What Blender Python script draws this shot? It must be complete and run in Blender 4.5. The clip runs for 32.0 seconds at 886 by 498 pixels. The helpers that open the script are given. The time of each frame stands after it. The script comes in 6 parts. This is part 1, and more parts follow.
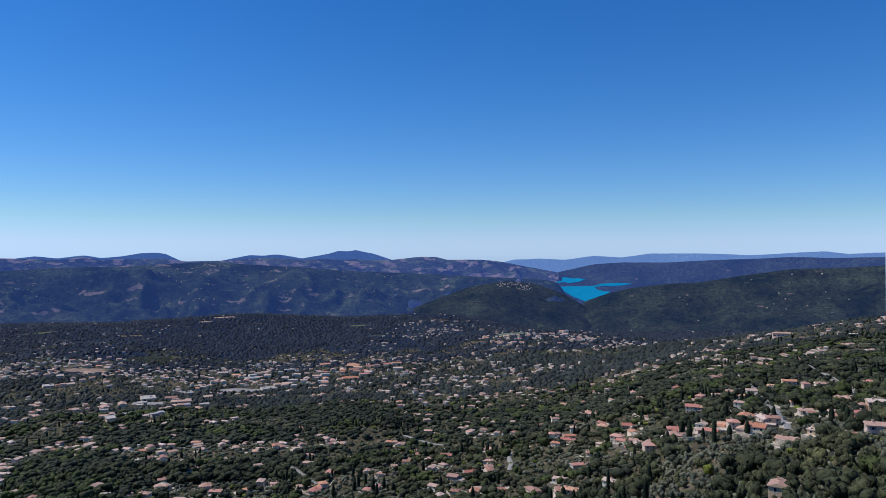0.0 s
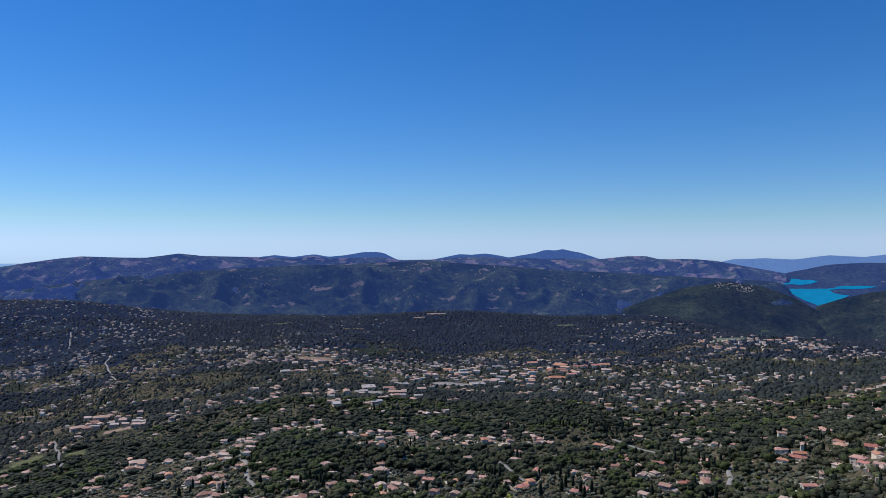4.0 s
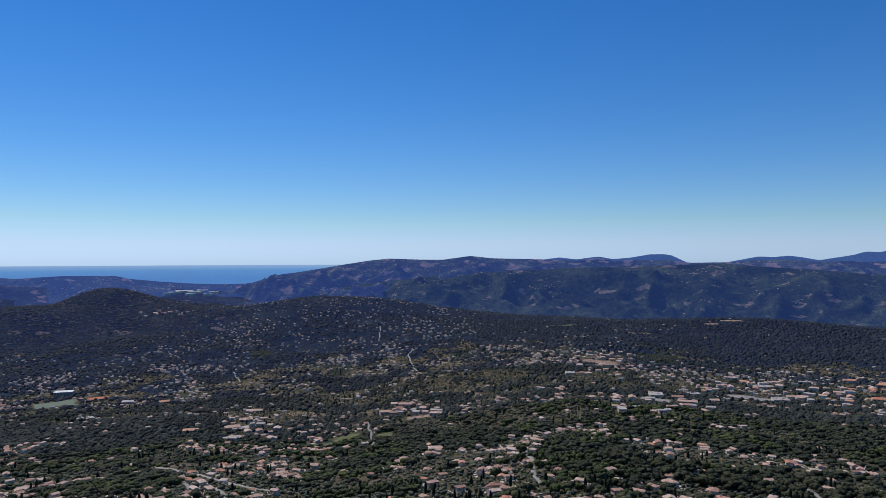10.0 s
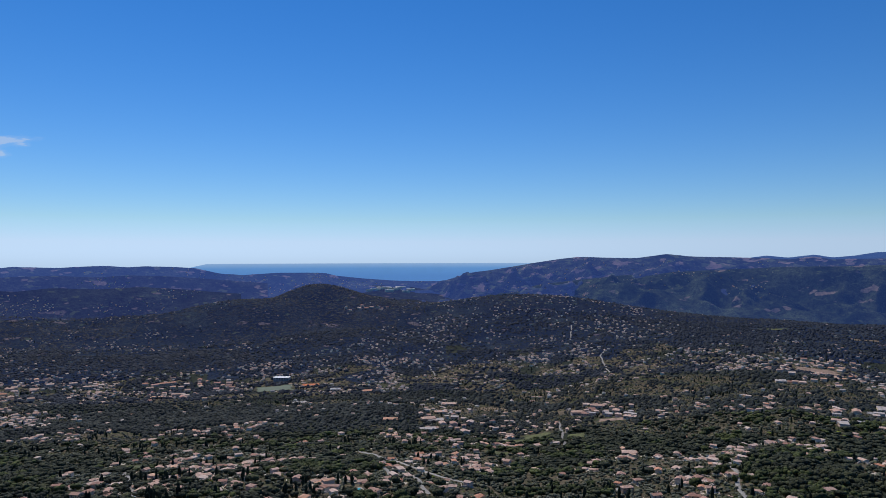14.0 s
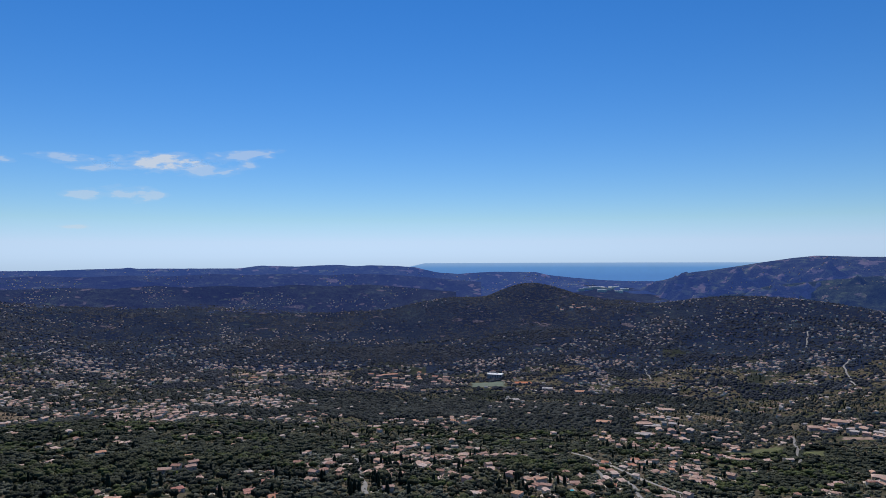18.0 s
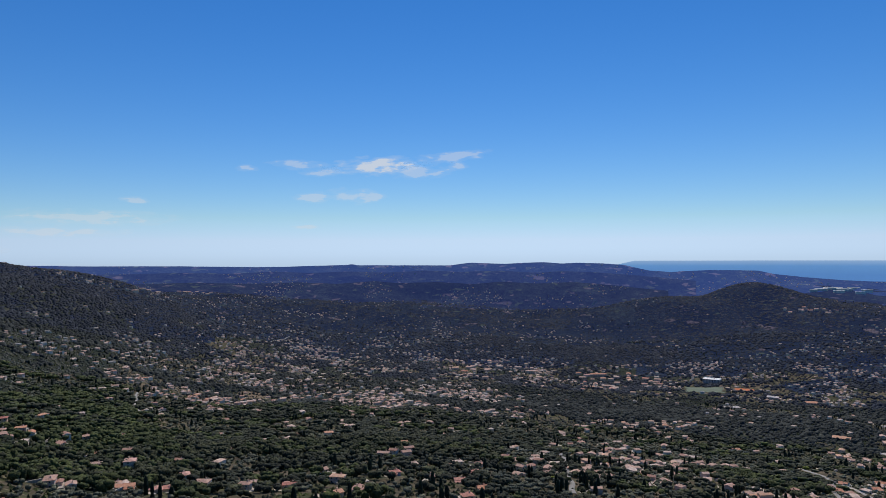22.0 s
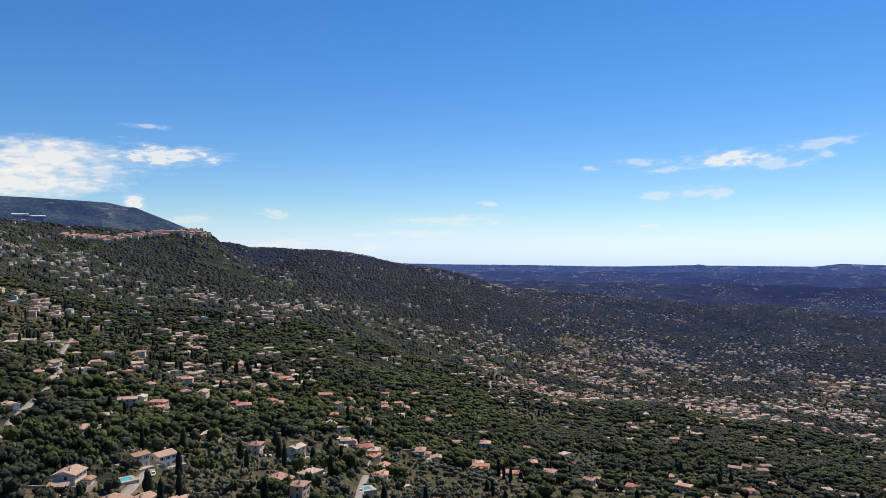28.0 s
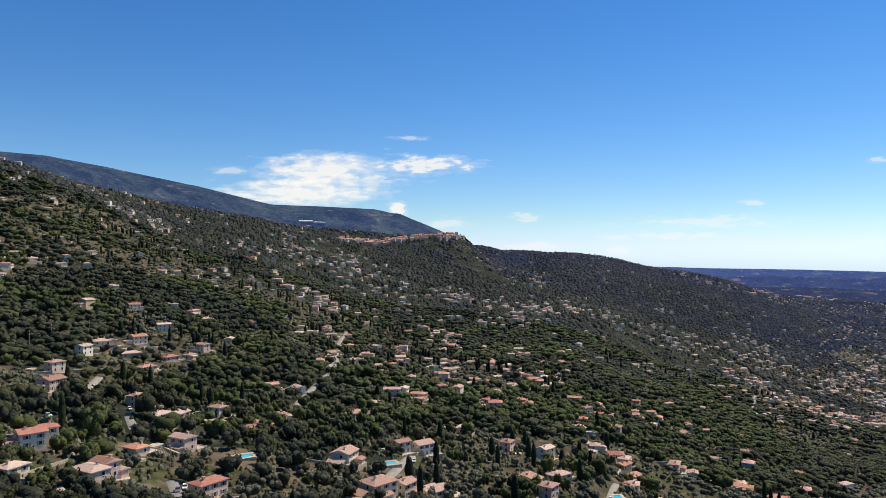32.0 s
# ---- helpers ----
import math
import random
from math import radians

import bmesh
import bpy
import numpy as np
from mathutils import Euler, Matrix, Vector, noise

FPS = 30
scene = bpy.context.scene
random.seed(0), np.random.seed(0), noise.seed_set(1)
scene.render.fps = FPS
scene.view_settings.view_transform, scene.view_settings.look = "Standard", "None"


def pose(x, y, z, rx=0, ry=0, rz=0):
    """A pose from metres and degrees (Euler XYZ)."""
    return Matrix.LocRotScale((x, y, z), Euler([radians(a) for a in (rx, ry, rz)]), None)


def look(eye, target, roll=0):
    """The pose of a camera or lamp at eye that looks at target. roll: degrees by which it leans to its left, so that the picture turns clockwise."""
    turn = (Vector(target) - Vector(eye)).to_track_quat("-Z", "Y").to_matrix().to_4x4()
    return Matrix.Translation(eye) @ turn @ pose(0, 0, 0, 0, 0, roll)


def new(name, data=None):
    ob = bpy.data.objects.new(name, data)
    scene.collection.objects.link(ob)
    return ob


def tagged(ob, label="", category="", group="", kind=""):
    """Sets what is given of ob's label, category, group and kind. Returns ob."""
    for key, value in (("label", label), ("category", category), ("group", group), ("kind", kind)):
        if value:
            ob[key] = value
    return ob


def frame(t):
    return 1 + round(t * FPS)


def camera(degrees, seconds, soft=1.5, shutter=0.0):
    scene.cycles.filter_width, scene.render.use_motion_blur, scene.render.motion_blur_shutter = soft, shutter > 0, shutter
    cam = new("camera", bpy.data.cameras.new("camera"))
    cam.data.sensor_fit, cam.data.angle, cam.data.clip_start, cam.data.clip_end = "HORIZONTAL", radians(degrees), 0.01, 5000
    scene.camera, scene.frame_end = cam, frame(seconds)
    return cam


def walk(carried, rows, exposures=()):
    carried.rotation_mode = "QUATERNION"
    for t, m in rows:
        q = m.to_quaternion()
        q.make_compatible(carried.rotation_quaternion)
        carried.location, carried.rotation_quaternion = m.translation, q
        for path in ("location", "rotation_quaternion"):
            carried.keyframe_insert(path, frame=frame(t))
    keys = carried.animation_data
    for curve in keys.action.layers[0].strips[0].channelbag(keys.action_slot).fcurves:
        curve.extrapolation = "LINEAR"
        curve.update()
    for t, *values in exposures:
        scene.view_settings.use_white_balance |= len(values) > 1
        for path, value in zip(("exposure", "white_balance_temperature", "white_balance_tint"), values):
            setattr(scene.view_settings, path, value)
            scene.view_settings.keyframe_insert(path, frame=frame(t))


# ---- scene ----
# camera on a hovering drone: it turns to its left on the spot
EYE = 350.0
cam = camera(63.66, 32.0, 0.8)
TURN = [(0, -0.00, 0.47, 0.14), (0.5, 2.11, 0.44, 0.10), (1, 4.17, 0.44, 0.13), (1.5, 6.27, 0.43, 0.09), (2, 8.30, 0.42, 0.11), (2.5, 10.31, 0.43, 0.11), (3, 12.34, 0.42, 0.11), (3.5, 14.41, 0.42, 0.11), (5.5, 22.60, 0.50, 0.09), (6, 24.57, 0.53, 0.12), (6.5, 26.49, 0.56, 0.09), (7, 28.33, 0.59, 0.09), (7.5, 30.11, 0.60, 0.10), (8, 31.91, 0.63, 0.08), (8.5, 33.70, 0.64, 0.08), (9, 35.51, 0.66, 0.13), (9.5, 37.28, 0.67, 0.13), (10, 38.99, 0.66, 0.10), (10.5, 40.70, 0.65, 0.10), (11, 42.46, 0.63, 0.08), (11.5, 44.27, 0.62, 0.07), (12, 46.19, 0.62, 0.05), (12.5, 48.14, 0.61, 0.08), (13, 50.13, 0.59, 0.10), (13.5, 52.14, 0.57, 0.12), (14, 54.20, 0.55, 0.13), (14.5, 56.28, 0.52, 0.15), (16.5, 64.60, 0.56, 0.22), (17, 66.69, 0.57, 0.26), (17.5, 68.85, 0.56, 0.26), (18, 71.04, 0.55, 0.26), (18.5, 73.17, 0.54, 0.26), (19, 75.25, 0.49, 0.23), (19.5, 77.33, 0.43, 0.19), (20, 79.38, 0.41, 0.26), (20.5, 81.51, 0.40, 0.22), (21, 83.57, 0.41, 0.30), (21.5, 85.56, 0.42, 0.28), (22, 87.51, 0.42, 0.30), (22.5, 89.53, 0.42, 0.31), (23, 91.61, 0.45, 0.30), (23.5, 93.79, 0.51, 0.24), (24, 96.00, 0.51, 0.18), (24.5, 98.24, 0.49, 0.21), (26.5, 106.54, 0.33, 0.17), (27, 109.10, 0.37, 0.21), (27.5, 111.89, 0.43, 0.20), (28, 114.53, 0.49, 0.17), (28.5, 117.07, 0.53, 0.16), (29, 119.56, 0.57, 0.13), (29.5, 122.04, 0.63, 0.04), (30, 124.50, 0.66, -0.06), (30.5, 126.96, 0.67, -0.10), (31, 129.43, 0.70, -0.13), (31.5, 131.89, 0.71, -0.12), (32, 134.31, 0.73, -0.04)]
walk(cam, [(t, pose(0, 0, EYE, 90 + p, r, y)) for t, y, p, r in TURN], exposures=[(0, 0.1, 6100, 10), (6, -0.02, 6250, 10), (13, -0.1, 6400, 10), (24.5, -0.1, 6800, 10), (27, 0.26, 7350, 10), (32, 0.45, 7550, 10)])

# ---- sky and sun ----
SUN_BEARING, SUN_HEIGHT = 80.0, 54.0     # degrees to the left of +y, degrees above the horizon
world = bpy.data.worlds.new("sky")
scene.world = world
world.use_nodes = True
wn = world.node_tree
sky = wn.nodes.new("ShaderNodeTexSky")
sky.sky_type, sky.sun_disc = "NISHITA", False
sky.sun_elevation, sky.sun_rotation = radians(SUN_HEIGHT), radians(-SUN_BEARING)
sky.altitude, sky.air_density, sky.dust_density, sky.ozone_density = 300, 1.0, 0.0, 5.0
deep = wn.nodes.new("ShaderNodeHueSaturation")
deep.inputs["Saturation"].default_value = 1.28
wn.links.new(sky.outputs[0], deep.inputs["Color"])
tint = wn.nodes.new("ShaderNodeMix")
tint.data_type, tint.blend_type = "RGBA", "MULTIPLY"
tint.inputs[0].default_value, tint.inputs[7].default_value = 1.0, (0.82, 0.96, 1.18, 1)
wn.links.new(deep.outputs[0], tint.inputs[6])
# clear mountain air: the low sky stays a pale blue, not yellow
parts, whole = wn.nodes.new("ShaderNodeSeparateColor"), wn.nodes.new("ShaderNodeCombineColor")
wn.links.new(tint.outputs[2], parts.inputs[0])


def limit(kind, channel, share):
    scaled, m = wn.nodes.new("ShaderNodeMath"), wn.nodes.new("ShaderNodeMath")
    scaled.operation, scaled.inputs[1].default_value, m.operation = "MULTIPLY", share, kind
    wn.links.new(parts.outputs["Green"], scaled.inputs[0])
    wn.links.new(parts.outputs[channel], m.inputs[0])
    wn.links.new(scaled.outputs[0], m.inputs[1])
    wn.links.new(m.outputs[0], whole.inputs[channel])


limit("MINIMUM", "Red", 0.76)
limit("MAXIMUM", "Blue", 1.30)
wn.links.new(parts.outputs["Green"], whole.inputs["Green"])
wn.links.new(whole.outputs[0], wn.nodes["Background"].inputs[0])
wn.nodes["Background"].inputs[1].default_value = 0.085
sun = new("sun", bpy.data.lights.new("sun", "SUN"))
sun.data.energy, sun.data.angle, sun.data.color = 3.9, radians(0.53), (1.0, 0.93, 0.83)
sb, sh = radians(SUN_BEARING), radians(SUN_HEIGHT)
sun.matrix_world = look((-math.sin(sb) * math.cos(sh) * 900, math.cos(sb) * math.cos(sh) * 900, math.sin(sh) * 900 + EYE), (0, 0, EYE))


# ---- materials ----
def material(name, rough=0.85, metal=0.0):
    m = bpy.data.materials.new(name)
    m.use_nodes = True
    b = m.node_tree.nodes["Principled BSDF"]
    b.inputs["Roughness"].default_value, b.inputs["Metallic"].default_value = rough, metal
    b.inputs["Specular IOR Level"].default_value = 0.25
    return m, m.node_tree, b


def coords(nt):
    return nt.nodes.new("ShaderNodeTexCoord").outputs["Object"]


def noise_tex(nt, vec, scale, detail=3.0, rough=0.6):
    n = nt.nodes.new("ShaderNodeTexNoise")
    n.inputs["Scale"].default_value, n.inputs["Detail"].default_value, n.inputs["Roughness"].default_value = scale, detail, rough
    nt.links.new(vec, n.inputs["Vector"])
    return n.outputs["Fac"]


def ramp(nt, fac, *stops):
    r = nt.nodes.new("ShaderNodeValToRGB")
    e = r.color_ramp.elements
    while len(e) < len(stops):
        e.new(0.5)
    for el, (p, c) in zip(e, stops):
        el.position, el.color = p, (*c, 1)
    nt.links.new(fac, r.inputs[0])
    return r.outputs[0]


def blend(nt, kind, fac, a, b):
    m = nt.nodes.new("ShaderNodeMix")
    m.data_type, m.blend_type = "RGBA", kind
    for sock, v in ((m.inputs[0], fac), (m.inputs[6], a), (m.inputs[7], b)):
        if isinstance(v, (int, float)):
            sock.default_value = v
        elif isinstance(v, tuple):
            sock.default_value = (*v, 1)
        else:
            nt.links.new(v, sock)
    return m.outputs[2]


def bump(nt, b, height, strength=0.4, distance=0.1):
    n = nt.nodes.new("ShaderNodeBump")
    n.inputs["Strength"].default_value, n.inputs["Distance"].default_value = strength, distance
    nt.links.new(height, n.inputs["Height"])
    nt.links.new(n.outputs[0], b.inputs["Normal"])


def foliage(name, dark, mid, light, grain=0.9):
    """Leaves: a tone of its own for every crown, and finer leaf clumps within it."""
    m, nt, b = material(name, 0.75)
    b.inputs["Specular IOR Level"].default_value = 0.10
    v = coords(nt)
    geo = nt.nodes.new("ShaderNodeNewGeometry")
    info = nt.nodes.new("ShaderNodeObjectInfo")
    add = nt.nodes.new("ShaderNodeMath")
    add.operation, add.inputs[1].default_value = "MULTIPLY_ADD", 0.5
    nt.links.new(geo.outputs["Random Per Island"], add.inputs[0])
    nt.links.new(info.outputs["Random"], add.inputs[2])
    wrap = nt.nodes.new("ShaderNodeMath")
    wrap.operation = "FRACT"
    nt.links.new(add.outputs[0], wrap.inputs[0])
    stand = nt.nodes.new("ShaderNodeMapRange")
    stand.inputs["From Min"].default_value, stand.inputs["From Max"].default_value = 0.3, 0.7
    nt.links.new(noise_tex(nt, v, 0.085, 2, 0.5), stand.inputs["Value"])
    both = nt.nodes.new("ShaderNodeMix")
    both.inputs[0].default_value = 0.6
    nt.links.new(wrap.outputs[0], both.inputs[2])
    nt.links.new(stand.outputs[0], both.inputs[3])
    tone = ramp(nt, both.outputs[0], (0.0, dark), (0.5, mid), (1.0, light))
    fine = noise_tex(nt, v, grain, 4)
    col = blend(nt, "MULTIPLY", 0.8, tone, ramp(nt, fine, (0.3, (0.35, 0.35, 0.4)), (0.7, (1.5, 1.45, 1.2))))
    col = blend(nt, "MULTIPLY", 0.85, col, ramp(nt, noise_tex(nt, v, 0.022, 4, 0.6), (0.34, (0.5, 0.55, 0.6)), (0.5, (1.0, 1.0, 1.0)), (0.68, (1.45, 1.4, 1.3))))
    nt.links.new(col, b.inputs["Base Color"])
    bump(nt, b, fine, 1.0, 0.8)
    return m


def plain(name, color, rough=0.85, vary=0.25, grain=1.5, metal=0.0):
    m, nt, b = material(name, rough, metal)
    v = coords(nt)
    info = nt.nodes.new("ShaderNodeObjectInfo")
    geo = nt.nodes.new("ShaderNodeNewGeometry")
    f = noise_tex(nt, v, grain, 4)
    lo, hi = tuple(c * (1 - vary) for c in color), tuple(min(0.9, c * (1 + vary)) for c in color)
    c = ramp(nt, f, (0.3, lo), (0.7, hi))
    c = blend(nt, "MULTIPLY", 1.0, c, ramp(nt, info.outputs["Random"], (0, (0.85, 0.85, 0.85)), (1, (1.1, 1.08, 1.05))))
    nt.links.new(c, b.inputs["Base Color"])
    bump(nt, b, f, 0.2, 0.05)
    return m


def roof_mat(name, dark, mid, light):
    """Clay pantiles: rows of ribs, weathered in patches; every roof has its own age."""
    m, nt, b = material(name, 0.8)
    v = coords(nt)
    geo = nt.nodes.new("ShaderNodeNewGeometry")
    info = nt.nodes.new("ShaderNodeObjectInfo")
    add = nt.nodes.new("ShaderNodeMath")
    add.operation = "ADD"
    nt.links.new(geo.outputs["Random Per Island"], add.inputs[0])
    nt.links.new(info.outputs["Random"], add.inputs[1])
    wrap = nt.nodes.new("ShaderNodeMath")
    wrap.operation = "FRACT"
    nt.links.new(add.outputs[0], wrap.inputs[0])
    tone = ramp(nt, wrap.outputs[0], (0.0, dark), (0.5, mid), (1.0, light))
    wear = noise_tex(nt, v, 1.2, 5, 0.7)
    col = blend(nt, "MULTIPLY", 0.7, tone, ramp(nt, wear, (0.3, (0.6, 0.55, 0.55)), (0.7, (1.2, 1.2, 1.2))))
    nt.links.new(col, b.inputs["Base Color"])
    w = nt.nodes.new("ShaderNodeTexWave")
    w.inputs["Scale"].default_value = 1.4
    nt.links.new(v, w.inputs["Vector"])
    bump(nt, b, w.outputs["Fac"], 0.5, 0.08)
    return m


def ground_mat(name, woods):
    m, nt, b = material(name, 0.95)
    b.inputs["Specular IOR Level"].default_value = 0.05
    v = coords(nt)
    big = noise_tex(nt, v, 0.012, 4)
    small = noise_tex(nt, v, 0.15, 6, 0.7)
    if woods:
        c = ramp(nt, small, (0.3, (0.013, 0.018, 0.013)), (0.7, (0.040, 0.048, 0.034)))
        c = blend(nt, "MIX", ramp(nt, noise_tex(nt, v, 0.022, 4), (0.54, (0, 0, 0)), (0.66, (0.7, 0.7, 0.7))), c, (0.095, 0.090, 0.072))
    else:
        c = ramp(nt, big, (0.3, (0.050, 0.050, 0.034)), (0.5, (0.092, 0.078, 0.056)), (0.7, (0.18, 0.142, 0.106)))
        patch = noise_tex(nt, v, 0.05, 3)
        c = blend(nt, "MIX", ramp(nt, patch, (0.50, (0, 0, 0)), (0.58, (0.75, 0.75, 0.75))), c, (0.058, 0.070, 0.034))
        c = blend(nt, "MIX", ramp(nt, noise_tex(nt, v, 0.083, 4), (0.58, (0, 0, 0)), (0.66, (0.8, 0.8, 0.8))), c, (0.19, 0.158, 0.115))
        c = blend(nt, "MULTIPLY", 0.9, c, ramp(nt, small, (0.3, (0.4, 0.42, 0.4)), (0.7, (1.35, 1.3, 1.2))))
    nt.links.new(c, b.inputs["Base Color"])
    bump(nt, b, small, 0.8, 3.0 if woods else 0.6)
    return m


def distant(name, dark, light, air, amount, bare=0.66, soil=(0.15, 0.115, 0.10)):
    """Wooded hills kilometres away: leaf cover, clearings and bare fields, and a blue glow painted in for the haze in
    front of them.
    """
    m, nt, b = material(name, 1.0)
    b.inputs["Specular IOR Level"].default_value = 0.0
    v = coords(nt)
    big = noise_tex(nt, v, 0.0048, 5, 0.62)
    fine = noise_tex(nt, v, 0.055, 5, 0.7)
    c = ramp(nt, big, (0.36, dark), (0.56, light), (0.70, tuple(q * 1.7 for q in light)))
    c = blend(nt, "MULTIPLY", 0.9, c, ramp(nt, fine, (0.36, (0.35, 0.35, 0.38)), (0.64, (1.5, 1.5, 1.45))))
    c = blend(nt, "MULTIPLY", 0.7, c, ramp(nt, noise_tex(nt, v, 0.19, 3, 0.6), (0.38, (0.4, 0.4, 0.4)), (0.62, (1.6, 1.6, 1.5))))
    squash = nt.nodes.new("ShaderNodeMapping")
    squash.inputs["Scale"].default_value = (1, 1, 2.6)
    nt.links.new(v, squash.inputs["Vector"])
    field = noise_tex(nt, squash.outputs[0], 0.011, 3, 0.5)
    tilled = blend(nt, "MULTIPLY", 0.8, soil, ramp(nt, fine, (0.3, (0.5, 0.5, 0.5)), (0.7, (1.3, 1.3, 1.3))))
    c = blend(nt, "MIX", ramp(nt, field, (bare, (0, 0, 0)), (bare + 0.035, (0.8, 0.8, 0.8))), c, tilled)
    grass = noise_tex(nt, squash.outputs[0], 0.017, 2, 0.5)
    c = blend(nt, "MIX", ramp(nt, grass, (bare + 0.01, (0, 0, 0)), (bare + 0.05, (0.7, 0.7, 0.7))), c, (0.07, 0.085, 0.035))
    nt.links.new(c, b.inputs["Base Color"])
    # emission in place of the air's scattered blue light
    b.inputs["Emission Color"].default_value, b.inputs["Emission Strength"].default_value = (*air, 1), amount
    bump(nt, b, fine, 0.8, 8.0)
    return m


OAK = foliage("oak_leaves", (0.028, 0.034, 0.021), (0.053, 0.061, 0.035), (0.104, 0.112, 0.056))
SHRUB = foliage("shrub_leaves", (0.050, 0.052, 0.035), (0.088, 0.085, 0.055), (0.15, 0.138, 0.080))
LIME = foliage("lime_green_leaves", (0.10, 0.13, 0.03), (0.15, 0.18, 0.035), (0.20, 0.22, 0.05))
OLIVE = foliage("olive_leaves", (0.072, 0.080, 0.060), (0.120, 0.129, 0.098), (0.185, 0.193, 0.146))
PINE = foliage("pine_needles", (0.024, 0.030, 0.024), (0.040, 0.047, 0.035), (0.064, 0.070, 0.048))
# leaves of the farther bands: the blue of the haze is mixed into their colour
MID_OAK = foliage("hazy_valley_oak_leaves", (0.024, 0.031, 0.023), (0.045, 0.053, 0.036), (0.086, 0.094, 0.055))
LOW_OAK = foliage("hazy_valley_wood_leaves", (0.019, 0.026, 0.029), (0.035, 0.043, 0.045), (0.064, 0.072, 0.066), 0.6)
MID_OLIVE = foliage("hazy_valley_olive_leaves", (0.044, 0.051, 0.047), (0.072, 0.080, 0.072), (0.112, 0.120, 0.104), 0.6)
FAR_OAK = foliage("hazy_far_woods_leaves", (0.015, 0.023, 0.039), (0.026, 0.035, 0.056), (0.045, 0.055, 0.074), 0.4)
LAST_OAK = foliage("hazy_distant_woods_leaves", (0.016, 0.024, 0.040), (0.027, 0.036, 0.056), (0.046, 0.056, 0.078), 0.3)
FAR_OLIVE = foliage("hazy_far_grove_leaves", (0.026, 0.031, 0.036), (0.042, 0.048, 0.053), (0.066, 0.072, 0.073), 0.4)
GROVE = foliage("spring_green_leaves", (0.034, 0.046, 0.020), (0.058, 0.075, 0.029), (0.104, 0.124, 0.045))
CYPRESS = foliage("cypress_leaves", (0.012, 0.020, 0.014), (0.020, 0.030, 0.019), (0.030, 0.042, 0.024))
SOIL = ground_mat("dry_ground", False)
WOOD_FLOOR = ground_mat("woodland_floor", True)
WALL = [plain("cream_plaster", (0.73, 0.60, 0.46)), plain("pink_plaster", (0.69, 0.52, 0.42)), plain("white_plaster", (0.80, 0.71, 0.58)), plain("ochre_plaster", (0.62, 0.46, 0.31))]
ROOF = roof_mat("clay_tiles", (0.32, 0.17, 0.125), (0.46, 0.30, 0.235), (0.61, 0.49, 0.415))
ROOFS = [ROOF, roof_mat("red_tiles", (0.40, 0.16, 0.12), (0.50, 0.235, 0.18), (0.57, 0.34, 0.275)), roof_mat("orange_tiles", (0.45, 0.20, 0.12), (0.55, 0.28, 0.175), (0.62, 0.40, 0.28)), roof_mat("tan_tiles", (0.42, 0.27, 0.20), (0.52, 0.35, 0.27), (0.60, 0.44, 0.36))]
FLAT = plain("pale_gravel_roof", (0.37, 0.33, 0.31), 0.9, 0.3, 0.3)
METAL_ROOF = plain("grey_sheet_roof", (0.33, 0.31, 0.32), 0.6, 0.2, 0.4)
PATIO = plain("pale_terrace_stone", (0.43, 0.375, 0.31), 0.9, 0.3, 0.8)
TARMAC = plain("worn_tarmac", (0.25, 0.24, 0.225), 0.9, 0.25, 0.5)
SHUTTER = plain("painted_shutters", (0.20, 0.22, 0.24), 0.6)
FRAME = plain("white_window_frame", (0.75, 0.73, 0.70), 0.5)
POOL = plain("pool_water", (0.04, 0.42, 0.50), 0.1, 0.1, 0.5)
METAL = plain("galvanised_steel", (0.5, 0.5, 0.5), 0.5, 0.1, 2.0, 0.6)
RUBBER = plain("tyre_rubber", (0.02, 0.02, 0.02), 0.8)
STONE = plain("dry_stone", (0.38, 0.34, 0.28), 0.95, 0.35, 1.2)
POLE = plain("weathered_wood_pole", (0.36, 0.34, 0.31), 0.9, 0.2, 1.5)
PAINT = [plain("white_car_paint", (0.75, 0.75, 0.75), 0.25), plain("grey_car_paint", (0.18, 0.19, 0.21), 0.25), plain("black_car_paint", (0.03, 0.03, 0.035), 0.25)]
DRY = plain("dry_yellow_grass", (0.155, 0.115, 0.075), 1.0, 0.5, 0.12)
GRASS = plain("meadow_grass", (0.090, 0.098, 0.042), 1.0, 0.5, 0.12)
EARTH = plain("bare_pink_earth", (0.27, 0.19, 0.145), 1.0, 0.4, 0.1)
PITCH = plain("sports_turf", (0.11, 0.14, 0.10), 0.9, 0.12, 0.1)
CLAY = plain("clay_courts", (0.42, 0.14, 0.06), 0.95, 0.15, 0.2)
PAVING = plain("car_park_paving", (0.24, 0.225, 0.22), 0.95, 0.3, 0.2)
GLASS = plain("window_glass", (0.03, 0.035, 0.045), 0.15)
BARK = plain("bark", (0.10, 0.08, 0.06))
# last colour and number: a blue glow for the haze, set range by range
HILL_AIR = distant("hazy_hill_woods", (0.008, 0.014, 0.011), (0.030, 0.036, 0.022), (0.062, 0.122, 0.45), 0.36, 0.565, (0.19, 0.14, 0.12))
HILL_DARK = distant("hazy_near_hill_woods", (0.008, 0.014, 0.009), (0.026, 0.033, 0.019), (0.07, 0.13, 0.44), 0.1, 0.70)
HILL_NEAR = distant("hazy_far_plain_woods", (0.007, 0.011, 0.009), (0.018, 0.023, 0.017), (0.07, 0.12, 0.42), 0.12, 0.66)
HILL_MID = distant("hazy_foothill_woods", (0.008, 0.014, 0.010), (0.028, 0.036, 0.021), (0.06, 0.13, 0.45), 0.225, 0.635, (0.17, 0.13, 0.11))
PLAIN_NEAR = distant("hazy_near_plain_woods", (0.007, 0.012, 0.011), (0.019, 0.025, 0.020), (0.072, 0.118, 0.44), 0.2, 0.63)
